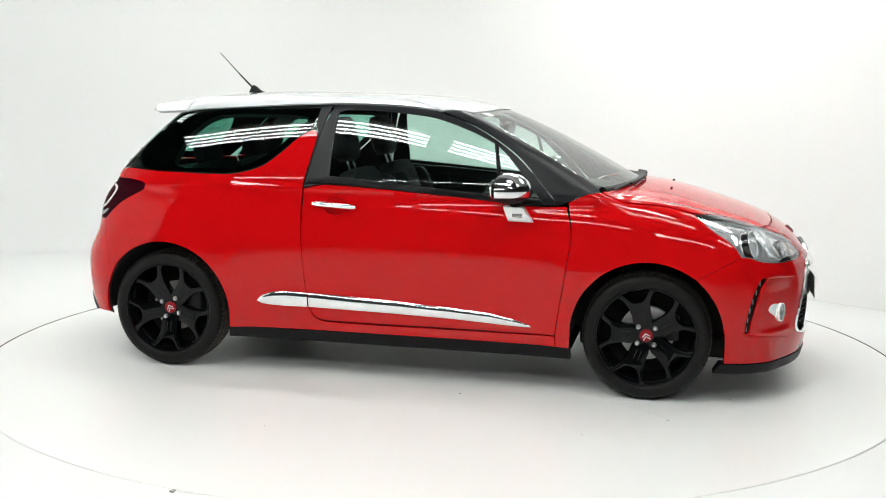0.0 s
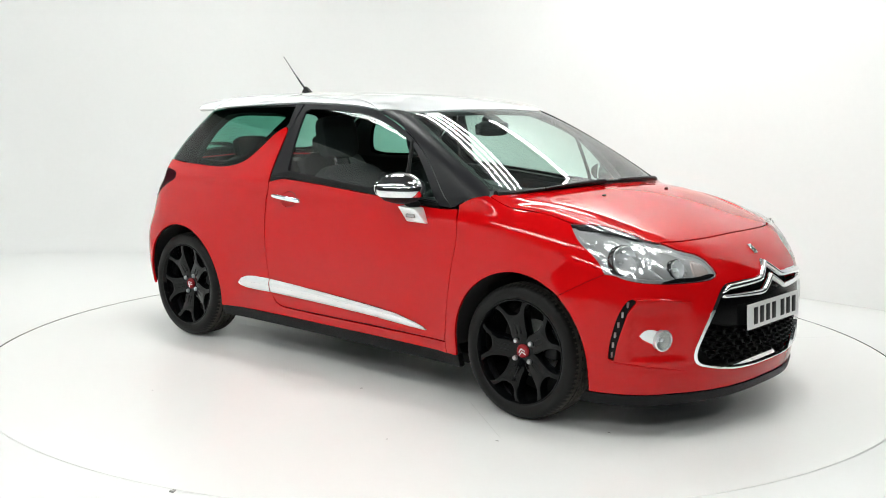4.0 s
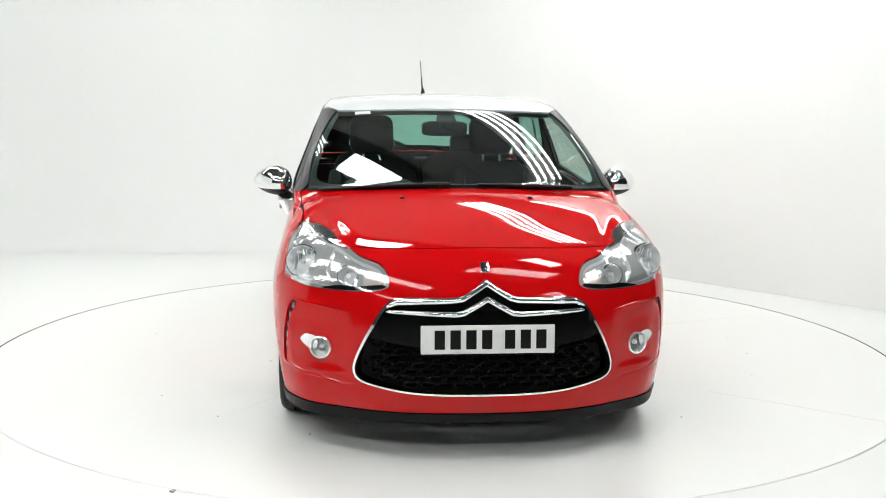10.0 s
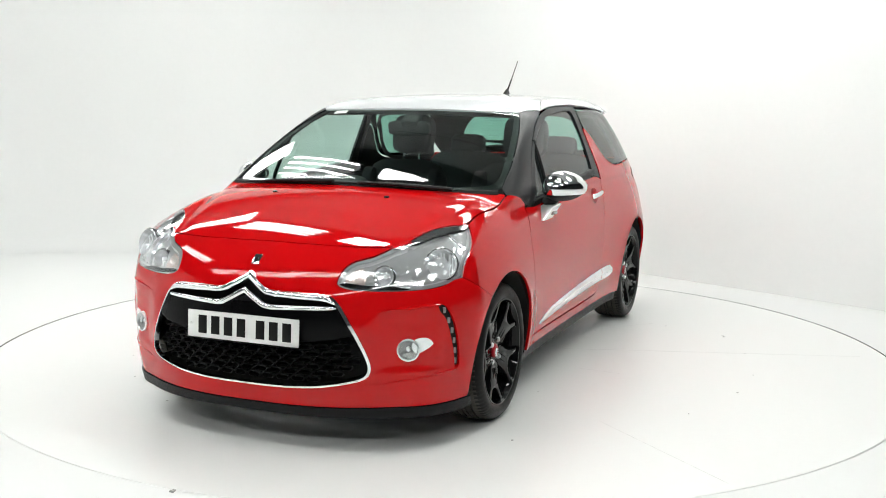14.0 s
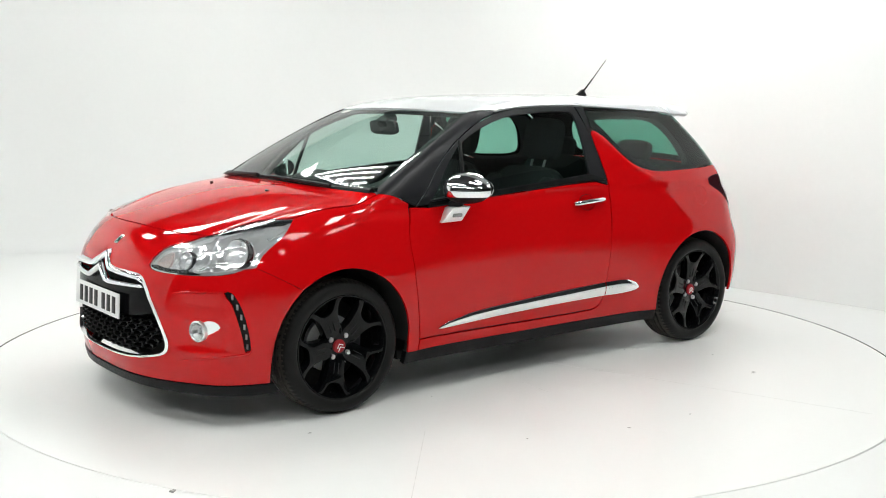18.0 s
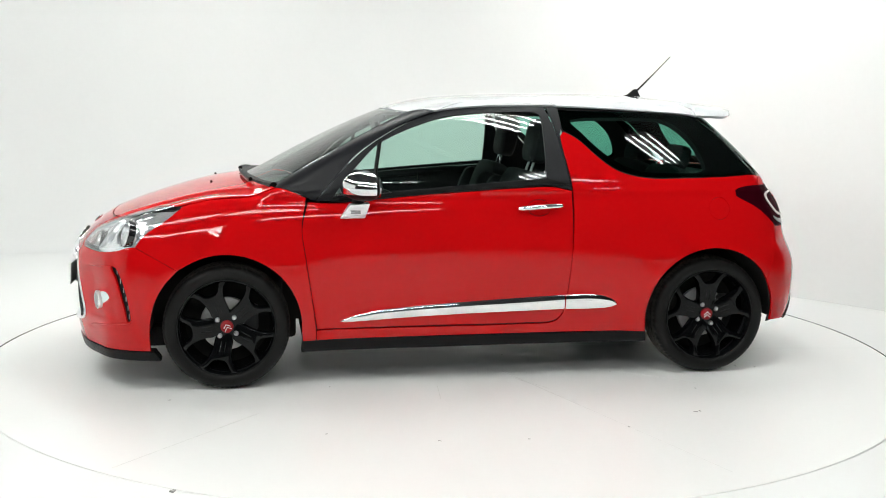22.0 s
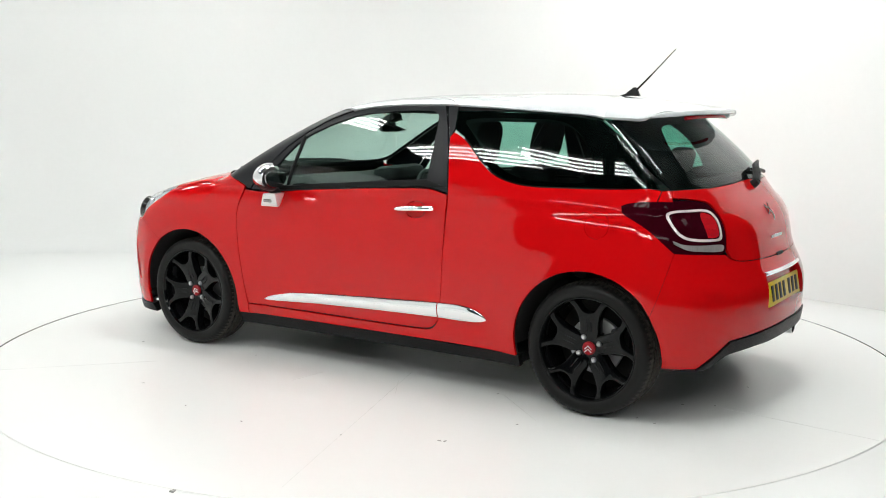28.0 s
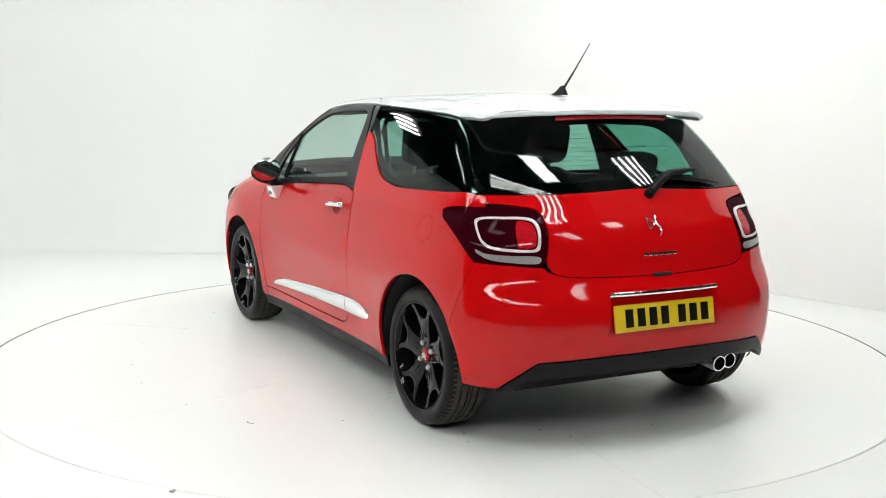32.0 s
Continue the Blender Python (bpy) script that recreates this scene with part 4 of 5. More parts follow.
def wheel_at(x, s, roll):
    hub = new("wheel")
    hub.parent = car
    hub.location = (x, s * 0.722, WHEEL_Z)
    hub.rotation_euler = (0, roll, 0 if s > 0 else math.pi)
    tyre = part("tyre", tyre_mesh(), rubber, hub, "black low-profile tyre")
    tyre.data.materials.append(tread_brown)
    # the tread face is paler and browner than the sidewall
    for f in tyre.data.polygons:
        f.material_index = int(math.hypot(f.center.x, f.center.z) > 0.2995 and abs(f.center.y) < 0.08)
    bead = [(0.2385, 0.090), (0.235, 0.0965), (0.230, 0.0965), (0.226, 0.088), (0.220, 0.076), (0.216, 0.05), (0.212, -0.07), (0.230, -0.088)]
    part("rim", turned(bead, 90), alloy_dark, hub, "gloss black rim with thin lip")
    part("rim_barrel", turned([(0.217, 0.060), (0.209, 0.02), (0.205, -0.075)], 60), black_gloss, hub, "gloss black barrel")
    part("barrel_back", turned([(0.207, -0.075), (0.02, -0.075)], 40), void, hub)
    face = 0.062
    for k in range(5):
        a = math.pi / 2 + 2 * math.pi * k / 5
        half = [(0.030, 1.0), (0.066, 0.62), (0.084, 0.545), (0.108, 0.405), (0.136, 0.345), (0.166, 0.335), (0.190, 0.365), (0.2125, 0.43), (0.2125, 0.295), (0.190, 0.245), (0.168, 0.19), (0.158, 0.11)]
        half = [(r * (1.0 + 0.075 * min(r / 0.2, 1.0)), w) for r, w in half]
        trunk = [polar(r, a - w) for r, w in half] + [polar(0.164, a)] + [polar(r, a + w) for r, w in reversed(half)]
        bm = ring_plate(trunk, 0.012, face, 0.005)
        for v in bm.verts:
            r = math.hypot(v.co.x, v.co.z)
            v.co.y += 0.020 * (r / 0.2) ** 2 - 0.012 * (r < 0.06)
        part("spoke", bm, alloy_dark, hub)
        for d in (-0.011, 0.011):
            c, n = Vector((math.cos(a), 0, math.sin(a))), Vector((-math.sin(a), 0, math.cos(a)))
            part("spoke_groove", tube([c * 0.075 + n * d + Vector((0, face + 0.0025, 0)), c * 0.125 + n * d + Vector((0, face + 0.0078, 0))], 0.0022, 6), void, hub)
    part("hub_disc", turned([(0.0, face - 0.006), (0.060, face - 0.006), (0.068, face - 0.014), (0.068, 0.0)], 40), alloy_dark, hub)
    for k in range(4):
        u, w = polar(0.056, math.pi / 4 + math.pi / 2 * k + 0.3)
        b = turned([(0.0, face + 0.007), (0.009, face + 0.0065), (0.012, face + 0.001), (0.013, face - 0.012)], 14)
        bmesh.ops.translate(b, vec=(u, 0, w), verts=b.verts)
        part("wheel_bolt", b, steel, hub, "bare steel wheel bolt")
    cap = part("centre_cap", turned([(0.0, face + 0.006), (0.026, face + 0.005), (0.031, face), (0.032, face - 0.012)], 32), cap_red, hub, "dark red centre cap")
    for z in (-0.009, 0.005):
        part("cap_chevron", tube([(-0.017, face + 0.006, z - 0.008), (0.0, face + 0.0075, z + 0.007), (0.017, face + 0.006, z - 0.008)], 0.0024, 6), silver, cap)
    part("brake_disc", turned([(0.05, -0.012), (0.128, -0.012), (0.130, -0.016), (0.130, -0.034), (0.05, -0.034)], 60), disc_grey, hub, "grey steel brake disc")
    part("brake_hat", turned([(0.0, 0.0), (0.072, -0.002), (0.074, -0.02)], 32), void, hub)
    cal = box((0.07, 0.07, 0.12), (-0.115, -0.02, 0.03), 0.012)
    bmesh.ops.rotate(cal, cent=(0, 0, 0), matrix=Matrix.Rotation(-roll, 3, "Y"), verts=cal.verts)
    part("brake_caliper", cal, trim, hub)
    return hub


for i, (wx, s) in enumerate(((WHEEL_X, 1), (WHEEL_X, -1), (-WHEEL_X, 1), (-WHEEL_X, -1))):
    wheel_at(wx, s, (0.42, 0.25, 0.0, 0.55)[i])
    # arch liner round the wheel
    bm = bmesh.new()
    rows = []
    for k in range(25):
        a = math.radians(-4 + 188 * k / 24)
        x, z = wx + 0.366 * math.cos(a), WHEEL_Z + 0.366 * math.sin(a)
        skin_y = min(float(side(np.array(x), np.array(max(z, 0.2)))), 0.83) - 0.012
        rows.append([bm.verts.new((x, s * y, z)) for y in (skin_y, 0.52)] + [bm.verts.new((wx + 0.02 * math.cos(a), s * 0.52, WHEEL_Z + 0.02 * math.sin(a)))])
    for p, q in zip(rows, rows[1:]):
        for j in (0, 1):
            bm.faces.new((p[j], p[j + 1], q[j + 1], q[j]))
    part("arch_liner", bm, void, car)
part("floor_pan", box((1.72, 1.42, 0.05), (0, 0, 0.195), 0.01), void, car)
part("floor_pan", box((0.62, 1.02, 0.12), (1.20, 0, 0.24), 0.02), void, car)
part("floor_pan", box((0.30, 1.2, 0.10), (1.66, 0, 0.225), 0.02), void, car)
part("floor_pan", box((0.66, 1.02, 0.16), (-1.2, 0, 0.26), 0.02), void, car)
part("floor_pan", box((0.22, 1.10, 0.12), (-1.64, 0, 0.37), 0.02), void, car)
part("engine_block", box((0.7, 1.0, 0.42), (1.38, 0, 0.52), 0.04), void, car)
# ---- lamps ----
def stand(p, n, up=(0, 0, 1)):
    """A pose at p whose y axis looks along n."""
    n = Vector(n).normalized()
    x = n.cross(Vector(up)).normalized()
    z = x.cross(n)
    return Matrix((( x.x, n.x, z.x, p[0]), (x.y, n.y, z.y, p[1]), (x.z, n.z, z.z, p[2]), (0, 0, 0, 1)))


def on_skin(view, a, b, lift=0.0, s=1):
    p = cast(view, [(a, b)])
    n = normal(p)
    q = p + n * lift
    k = np.array([1, s, 1])
    return (q * k)[0], (n * k)[0]


def moved(bm, m):
    bmesh.ops.transform(bm, matrix=m, verts=bm.verts)
    return bm


mirror_bowl = shader("lamp_mirror", (0.92, 0.93, 0.94), 0.10, 0.7, vary=0.05, grain=90.0)
bowl_silver = shader("lamp_bowl_silver", (0.95, 0.96, 0.97), 0.09, 0.5, vary=0.05, grain=42.0, bump=0.55, stretch=(1, 1, 0.35))
hl_made = [("lamp_lens", cut("front", hl_rim, step=0.014, sink=0.0, gap=-0.0015, rim=0.006), lens_clear, "clear moulded lens"),
           ("lamp_housing", cut("front", hl_rim, step=0.018, sink=0.006, gap=-0.001, rim=0, holes=[hl_bowl]), mirror_bowl, "bright lamp surround"),
           ("lamp_bowl", cut("front", hl_bowl, step=0.010, sink=0.007, gap=0.0, rim=0, crown=-0.036, edge_width=0.040), bowl_silver, "bright silver bowl"),
           ("lamp_brow", cut("front", rounded([(1.080, 0.880), (0.956, 0.882), (0.829, 0.870), (0.70, 0.835), (0.62, 0.810), (0.70, 0.826), (0.82, 0.854), (0.88, 0.862), (0.96, 0.869), (1.05, 0.873)], 0.01), step=0.008, sink=0.003, gap=0, rim=0.012), black_gloss, "gloss black brow"),
           ("lamp_chin", cut("front", rounded([(0.393, 0.684), (0.42, 0.674), (0.5, 0.665), (0.609, 0.662), (0.66, 0.665), (0.62, 0.674), (0.585, 0.680), (0.5, 0.681), (0.415, 0.690)], 0.01), step=0.008, sink=0.003, gap=0, rim=0.012), black_gloss, "gloss black chin"),
           ("lamp_divider", cut("front", rounded([(0.676, 0.812), (0.694, 0.818), (0.688, 0.765), (0.684, 0.715), (0.640, 0.682), (0.622, 0.682), (0.654, 0.72), (0.662, 0.76)], 0.01), step=0.008, sink=0.008, gap=0, rim=0.03, crown=0.006, edge_width=0.01), mirror_bowl, "bright dividing bar"),
           ("lamp_facet", cut("front", rounded([(0.412, 0.702), (0.447, 0.736), (0.486, 0.748), (0.490, 0.690), (0.45, 0.684)], 0.012), step=0.01, sink=0.014, gap=0, rim=0.02, crown=0.004, edge_width=0.015), amber_rib, "ribbed indicator facet with a warm tint"),
           ("lamp_facet", cut("front", rounded([(0.90, 0.862), (0.95, 0.866), (1.02, 0.868), (0.985, 0.842), (0.93, 0.815), (0.915, 0.84)], 0.01), step=0.008, sink=0.014, gap=0, rim=0.03, crown=0.005, edge_width=0.012), mirror_bowl, "")]
facet_net = fill(inset(hl_rim * np.array(SPAN["front"]), 0.016), 0.017)
mid = facet_net[0][facet_net[1]].mean(1)
clear = (np.hypot(mid[:, 0] - 0.808 * 0.9, mid[:, 1] - 0.762) > 0.062) & (np.hypot(mid[:, 0] - 0.568 * 0.9, mid[:, 1] - 0.722) > 0.040)
facet_net = facet_net[0] / np.array(SPAN["front"]), facet_net[1][clear]
for i, s in enumerate((1, -1)):
    lamp = new("headlight")
    hang(lamp, car, "clear headlight with chrome bowls")
    for name, m, mat, label in hl_made:
        sheet(name, m, mat, lamp, label, bool(i))
    ab, tri = facet_net
    p = cast("front", ab)
    shade = random.Random(7)
    deep = np.array([0.018 + 0.006 * shade.random() for _ in p])[:, None]
    p = (p - normal(p) * deep) * np.array([1, s, 1])
    hang(new("faceted_reflector", mesh_of("faceted_reflector", p, [tuple(t)[::s] for t in tri], mirror_bowl)), lamp, "bright faceted reflector")
    p, n = on_skin("front", 0.808, 0.762, -0.026, s)
    aim = (Vector(n) + Vector((1.5, 0, 0.05))).normalized()
    m = stand(p, aim)
    part("main_reflector", moved(turned([(0.011, -0.052), (0.030, -0.044), (0.046, -0.028), (0.056, -0.008), (0.061, 0.014)], 40), m), mirror_bowl, lamp, "mirrored main reflector")
    part("reflector_ring", moved(turned([(0.060, 0.012), (0.0615, 0.016), (0.0635, 0.0145), (0.064, -0.03)], 40), m), mirror_bowl, lamp, "silver ring")
    part("bulb_shade", moved(turned([(0.0, -0.004), (0.007, -0.005), (0.010, -0.010), (0.010, -0.024), (0.0, -0.024)], 20), m), bowl_silver, lamp)
    part("bulb", moved(turned([(0.006, -0.018), (0.007, -0.045), (0.014, -0.052)], 16), m), pearl, lamp)
    for k in range(8):
        u = -0.042 + 0.012 * k
        h = math.sqrt(max(0.052**2 - u * u, 1e-6))
        part("reflector_rib", moved(tube([(u, -0.046 + 0.62 * (h * q) ** 2 / 0.052 + 0.55 * u * u / 0.052, h * q) for q in (-0.95, -0.5, 0.0, 0.5, 0.95)], 0.0013, 5), m), black_gloss if k in (2, 5) else silver, lamp)
    part("reflector_seal", moved(turned([(0.064, 0.010), (0.066, 0.0115), (0.068, 0.009), (0.067, -0.02)], 40), m), black_gloss, lamp, "thin dark ring")
    p, n = on_skin("front", 0.568, 0.722, -0.024, s)
    m = stand(p, (Vector(n) + Vector((1.2, 0, 0))).normalized())
    part("side_reflector", moved(turned([(0.010, -0.030), (0.024, -0.022), (0.034, -0.004), (0.037, 0.010)], 32), m), mirror_bowl, lamp, "mirrored indicator reflector")
    part("reflector_ring", moved(turned([(0.036, 0.008), (0.0375, 0.011), (0.0395, 0.009), (0.041, -0.02)], 32), m), mirror_bowl, lamp, "silver ring")
    part("bulb", moved(turned([(0.0, 0.002), (0.008, -0.002), (0.010, -0.028)], 12), m), pearl, lamp)
    part("reflector_seal", moved(turned([(0.041, 0.006), (0.0425, 0.0075), (0.044, 0.005), (0.043, -0.02)], 32), m), black_gloss, lamp, "thin dark ring")
    for k in range(4):
        u = -0.018 + 0.012 * k
        part("reflector_rib", moved(tube([(u, -0.024, -0.026), (u, -0.030, 0.0), (u, -0.024, 0.026)], 0.0012, 5), m), black_gloss, lamp)
    for k in range(5):
        p, n = on_skin("front", 0.436 + 0.011 * k, 0.716 + 0.003 * k, -0.010, s)
        part("facet_rib", moved(box((0.0022, 0.004, 0.034), (0, 0, 0)), stand(p, n)), mirror_bowl, lamp)
    # daytime lamp strip
    strip = sheet("daytime_lamp", cut("front", rounded(drl, 0.012), step=0.010, sink=0.014, gap=-0.003, rim=0), black_matt, car, "black strip with six small lamps", bool(i))
    for k in range(6):
        u = k / 5
        a, b = 0.795 + 0.055 * (1 - (1 - u) ** 2), 0.578 - 0.215 * u
        p, n = on_skin("front", a, b, -0.0135, s)
        part("led", moved(box((0.017, 0.005, 0.024), (0, 0, 0), 0.002), stand(p, (1, 0.12 * s, 0))), led_grey, strip)
    # fog lamp
    fog = new("fog_lamp")
    hang(fog, car, "round fog lamp with chrome wing")
    sheet("fog_wing", cut("front", rounded([(0.665, 0.445), (0.675, 0.466), (0.705, 0.474), (0.728, 0.470), (0.748, 0.448), (0.736, 0.436), (0.708, 0.420), (0.680, 0.410)], 0.01), step=0.01, sink=-0.001, gap=0, rim=0.006, crown=0.003, edge_width=0.012), mirror_bowl, fog, "chrome wing", bool(i))
    p, n = on_skin("front", 0.652, 0.427, 0.001, s)
    m = stand(p, (Vector(n) + Vector((0.35, 0, 0))).normalized())
    part("fog_ring", moved(turned([(0.037, -0.02), (0.037, 0.008), (0.040, 0.012), (0.0455, 0.009), (0.048, -0.03)], 36), m), mirror_bowl, fog)
    part("fog_reflector", moved(turned([(0.0, -0.02), (0.022, -0.016), (0.038, 0.0)], 32), m), fog_silver, fog)
    part("fog_bulb", moved(turned([(0.0, 0.0), (0.008, -0.004), (0.010, -0.02)], 12), m), pearl, fog)
    part("fog_lens", moved(turned([(0.0, 0.010), (0.022, 0.009), (0.038, 0.006)], 32), m), lens_clear, fog)

tl = trace("rear", ("side", [(-1.366, 0.926), (-1.361, 0.952), (-1.41, 0.967), (-1.506, 0.9745)]), ("rear", [(0.79, 0.976), (0.675, 0.962), (0.628, 0.925), (0.605, 0.865), (0.605, 0.786), (0.62, 0.757), (0.66, 0.751), (0.75, 0.757)]), ("side", [(-1.602, 0.764), (-1.50, 0.852), (-1.42, 0.897)]))
tl_ring = [(0.925, 0.928), (0.80, 0.940), (0.68, 0.934), (0.640, 0.905), (0.628, 0.86), (0.633, 0.815), (0.66, 0.806), (0.80, 0.812), (0.862, 0.828), (0.90, 0.865)]
tl_core = [(0.912, 0.921), (0.80, 0.930), (0.687, 0.925), (0.653, 0.900), (0.641, 0.86), (0.646, 0.824), (0.667, 0.816), (0.80, 0.822), (0.854, 0.835), (0.890, 0.867)]
tl_clear = [(0.905, 0.815), (0.86, 0.800), (0.75, 0.793), (0.64, 0.790), (0.622, 0.780), (0.635, 0.762), (0.75, 0.766), (0.84, 0.777), (0.90, 0.803)]
tl_made = [("tail_shell", cut("rear", rounded(tl, 0.012), step=0.012, sink=0.001, gap=-0.002, rim=0.012), burgundy, "smoked dark red lens"),
           ("tail_ring", cut("rear", rounded(tl_ring, 0.01), step=0.008, sink=-0.002, gap=0, rim=0.006, crown=0.003, edge_width=0.01, holes=[rounded(tl_core, 0.01)]), tail_white, "pale light-guide ring"),
           ("tail_core", cut("rear", rounded(tl_core, 0.01), step=0.008, sink=-0.0005, gap=0, rim=0), burgundy, "dark red inner lens"),
           ("brake_lens", cut("rear", rounded([(0.742, 0.921), (0.687, 0.919), (0.658, 0.898), (0.647, 0.86), (0.651, 0.829), (0.669, 0.822), (0.722, 0.823, 1)], 0.01), step=0.008, sink=-0.0008, gap=0, rim=0.006), tail_red, "bright red brake lens"),
           ("reversing_lens", cut("rear", rounded(tl_clear, 0.01), step=0.008, sink=-0.0015, gap=0, rim=0.004), tail_clear, "clear ribbed reversing lens")]
for i in (0, 1):
    tail_lamp = new("tail_light")
    hang(tail_lamp, car, "smoked red tail light with pale ring")
    for name, m, mat, label in tl_made:
        sheet(name, m, mat, tail_lamp, label, bool(i))
    for row in range(4):
        for col in range(4):
            p, n = on_skin("rear", 0.662 + 0.020 * col + 0.004 * (row % 2), 0.835 + 0.023 * row, 0.0006, 1 - 2 * i)
            part("brake_led", moved(turned([(0.0, 0.0022), (0.003, 0.0016), (0.004, 0.0)], 10), stand(p, n)), tail_led, tail_lamp)

# ---- grille ----
grille = new("grille")
hang(grille, car, "black grille in a thin chrome frame")
frame_out = [(p[0] * 1.0, p[1]) for p in grille_half]
frame_in = [(0.0, 0.694), (0.05, 0.666), (0.11, 0.643), (0.25, 0.640), (0.340, 0.633), (0.379, 0.606), (0.418, 0.542), (0.463, 0.459), (0.499, 0.370), (0.492, 0.331), (0.452, 0.309), (0.28, 0.280), (0.0, 0.272)]
sheet("chrome_frame", cut("front", rounded(mirror_phi(frame_out), 0.012), step=0.006, sink=-0.002, gap=0.0, rim=0.02, crown=0.005, edge_width=0.006, holes=[rounded(mirror_phi(frame_in), 0.012)]), chrome, grille)
sheet("grille_panel", cut("front", rounded(mirror_phi([(0.0, 0.60), (0.20, 0.598), (0.385, 0.590), (0.425, 0.528), (0.445, 0.492), (0.3, 0.462), (0.0, 0.452)]), 0.015), sink=0.008, gap=0, rim=0.03), grille_black, grille)
sheet("grille_back", cut("front", rounded(mirror_phi(frame_out), 0.015), sink=0.06, gap=0.0, rim=0), void, grille)
up_bar = [(0.0, 0.706), (0.045, 0.680), (0.10, 0.652), (0.125, 0.648), (0.345, 0.640), (0.375, 0.620), (0.384, 0.611)], [(0.0, 0.681), (0.04, 0.658), (0.09, 0.629), (0.125, 0.624), (0.34, 0.616), (0.375, 0.605), (0.384, 0.609)]
low_bar = [(0.0, 0.652), (0.045, 0.628), (0.10, 0.600), (0.125, 0.597), (0.37, 0.601), (0.382, 0.594)], [(0.0, 0.627), (0.04, 0.605), (0.09, 0.578), (0.125, 0.574), (0.37, 0.585), (0.382, 0.591)]
for upper, lower in (up_bar, low_bar):
    line = [[(-x, z) for x, z in reversed(l[1:])] + l for l in (upper, lower)]
    bar("chevron_bar", "front", line, np.linspace(-line[0][-1][0], line[0][-1][0], 97), 0.016, chrome, grille, "chrome bar with raised chevron", lift=0.004)
# honeycomb below the plate
vs, fs = [], []
inside_mesh = inset(rounded(mirror_phi([(0.0, 0.452), (0.3, 0.462), (0.447, 0.490), (0.458, 0.458), (0.493, 0.370), (0.487, 0.335), (0.449, 0.314), (0.28, 0.285), (0.0, 0.277)]), 0.02), -0.002)
for row in range(8):
    for col in range(-9, 10):
        cx, cz = (col + 0.5 * (row % 2)) * 0.064, 0.275 + row * 0.0265
        hexa = [(0.032, 0.0), (0.023, 0.0132), (-0.023, 0.0132), (-0.032, 0.0), (-0.023, -0.0132), (0.023, -0.0132)]
        outer = np.array([(cx + x, cz + z) for x, z in hexa])
        keep = within(inside_mesh, outer)
        if not keep.all():
            continue
        innr = np.array([(cx + x * 0.80, cz + z * 0.72) for x, z in hexa])
        po, pi = cast("front", outer), cast("front", innr)
        no = normal(po)
        b = len(vs)
        vs += list(po - no * 0.022) + list(pi - no * 0.016) + list(pi - no * 0.045)
        for k in range(6):
            j = (k + 1) % 6
            fs += [(b + k, b + j, b + 6 + j, b + 6 + k), (b + 6 + k, b + 6 + j, b + 12 + j, b + 12 + k)]
hang(new("honeycomb", mesh_of("honeycomb", vs, fs, black_matt, smooth=False)), grille, "black honeycomb mesh")


# ---- number plates: characters are plain bars ----
def number_plate(at, tilt, facing, mat, label):
    ob = new("number_plate")
    hang(ob, car, label)
    ob.matrix_basis = Matrix.Translation(at) @ Matrix.Rotation(facing, 4, "Z") @ Matrix.Rotation(tilt, 4, "Y")
    part("plate", box((0.008, 0.52, 0.111), (0, 0, 0), 0.0035), mat, ob)
    at_y = -0.205
    for k in range(7):
        part("character_bar", box((0.0012, 0.040, 0.074), (0.0046, at_y + 0.018, 0.0), 0.0003), plate_black, ob)
        at_y += 0.061 if k != 3 else 0.089
    for s in (-1, 1):
        b = turned([(0.0, 0.003), (0.004, 0.0025), (0.0055, 0.0)], 12)
        part("plate_screw", moved(b, Matrix.Translation((0.004, s * 0.243, 0.0)) @ Matrix.Rotation(-math.pi / 2, 4, "Z")), mat, ob)


number_plate((2.030, 0.0, 0.492), radians(-3), 0.0, plate_white, "white front number plate")
number_plate((-1.866, 0.0, 0.534), radians(-10), math.pi, plate_yellow, "yellow rear number plate")
bar_pts = cast("rear", [(-0.315 + 0.63 * k / 24, 0.634) for k in range(25)])
part("plate_trim", tube([tuple(p - normal(p[None])[0] * 0.001) for p in bar_pts], 0.010, 8), chrome, car, "chrome bar above the plate")

# ---- badges ----
p, n = on_skin("front", 0.0, 0.752, 0.003)
m = stand(p, n)
part("bonnet_badge", moved(box((0.034, 0.006, 0.052), (0, 0, 0), 0.002), m), chrome, car, "small chrome badge")
part("bonnet_badge", moved(prism([(-0.012, -0.02), (0.012, 0.004), (-0.008, 0.006), (0.012, 0.022), (-0.013, 0.012), (0.0, -0.002)], 0.003, 0, Matrix.Rotation(-math.pi / 2, 4, "X") @ Matrix.Translation((0, 0, 0.003))), m), plate_black, car)
p, n = on_skin("rear", 0.0, 0.892, 0.002)
m = stand(p, n)
emblem = new("tailgate_emblem")
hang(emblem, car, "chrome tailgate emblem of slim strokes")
for stroke in ([(0.042, 0.040), (0.034, -0.012)], [(0.042, 0.040), (0.020, 0.022), (-0.002, 0.012), (0.016, -0.002), (0.034, -0.012)], [(-0.014, 0.046), (-0.002, 0.024), (-0.008, 0.008), (-0.024, -0.008), (-0.022, -0.026), (-0.008, -0.046)]):
    part("emblem_stroke", moved(tube([(x, 0.002, z) for x, z in stroke], [0.0022] + [0.0042] * (len(stroke) - 2) + [0.0022], 8), m), chrome, emblem)
for k in range(7):
    p, n = on_skin("rear", 0.092 - 0.0305 * k, 0.783, 0.002)
    part("tailgate_lettering", moved(box((0.019, 0.004, 0.014), (0, 0, 0), 0.001), stand(p, n)), chrome, car, "small chrome lettering bar")
p, n = on_skin("rear", 0.0, 0.700, -0.004)
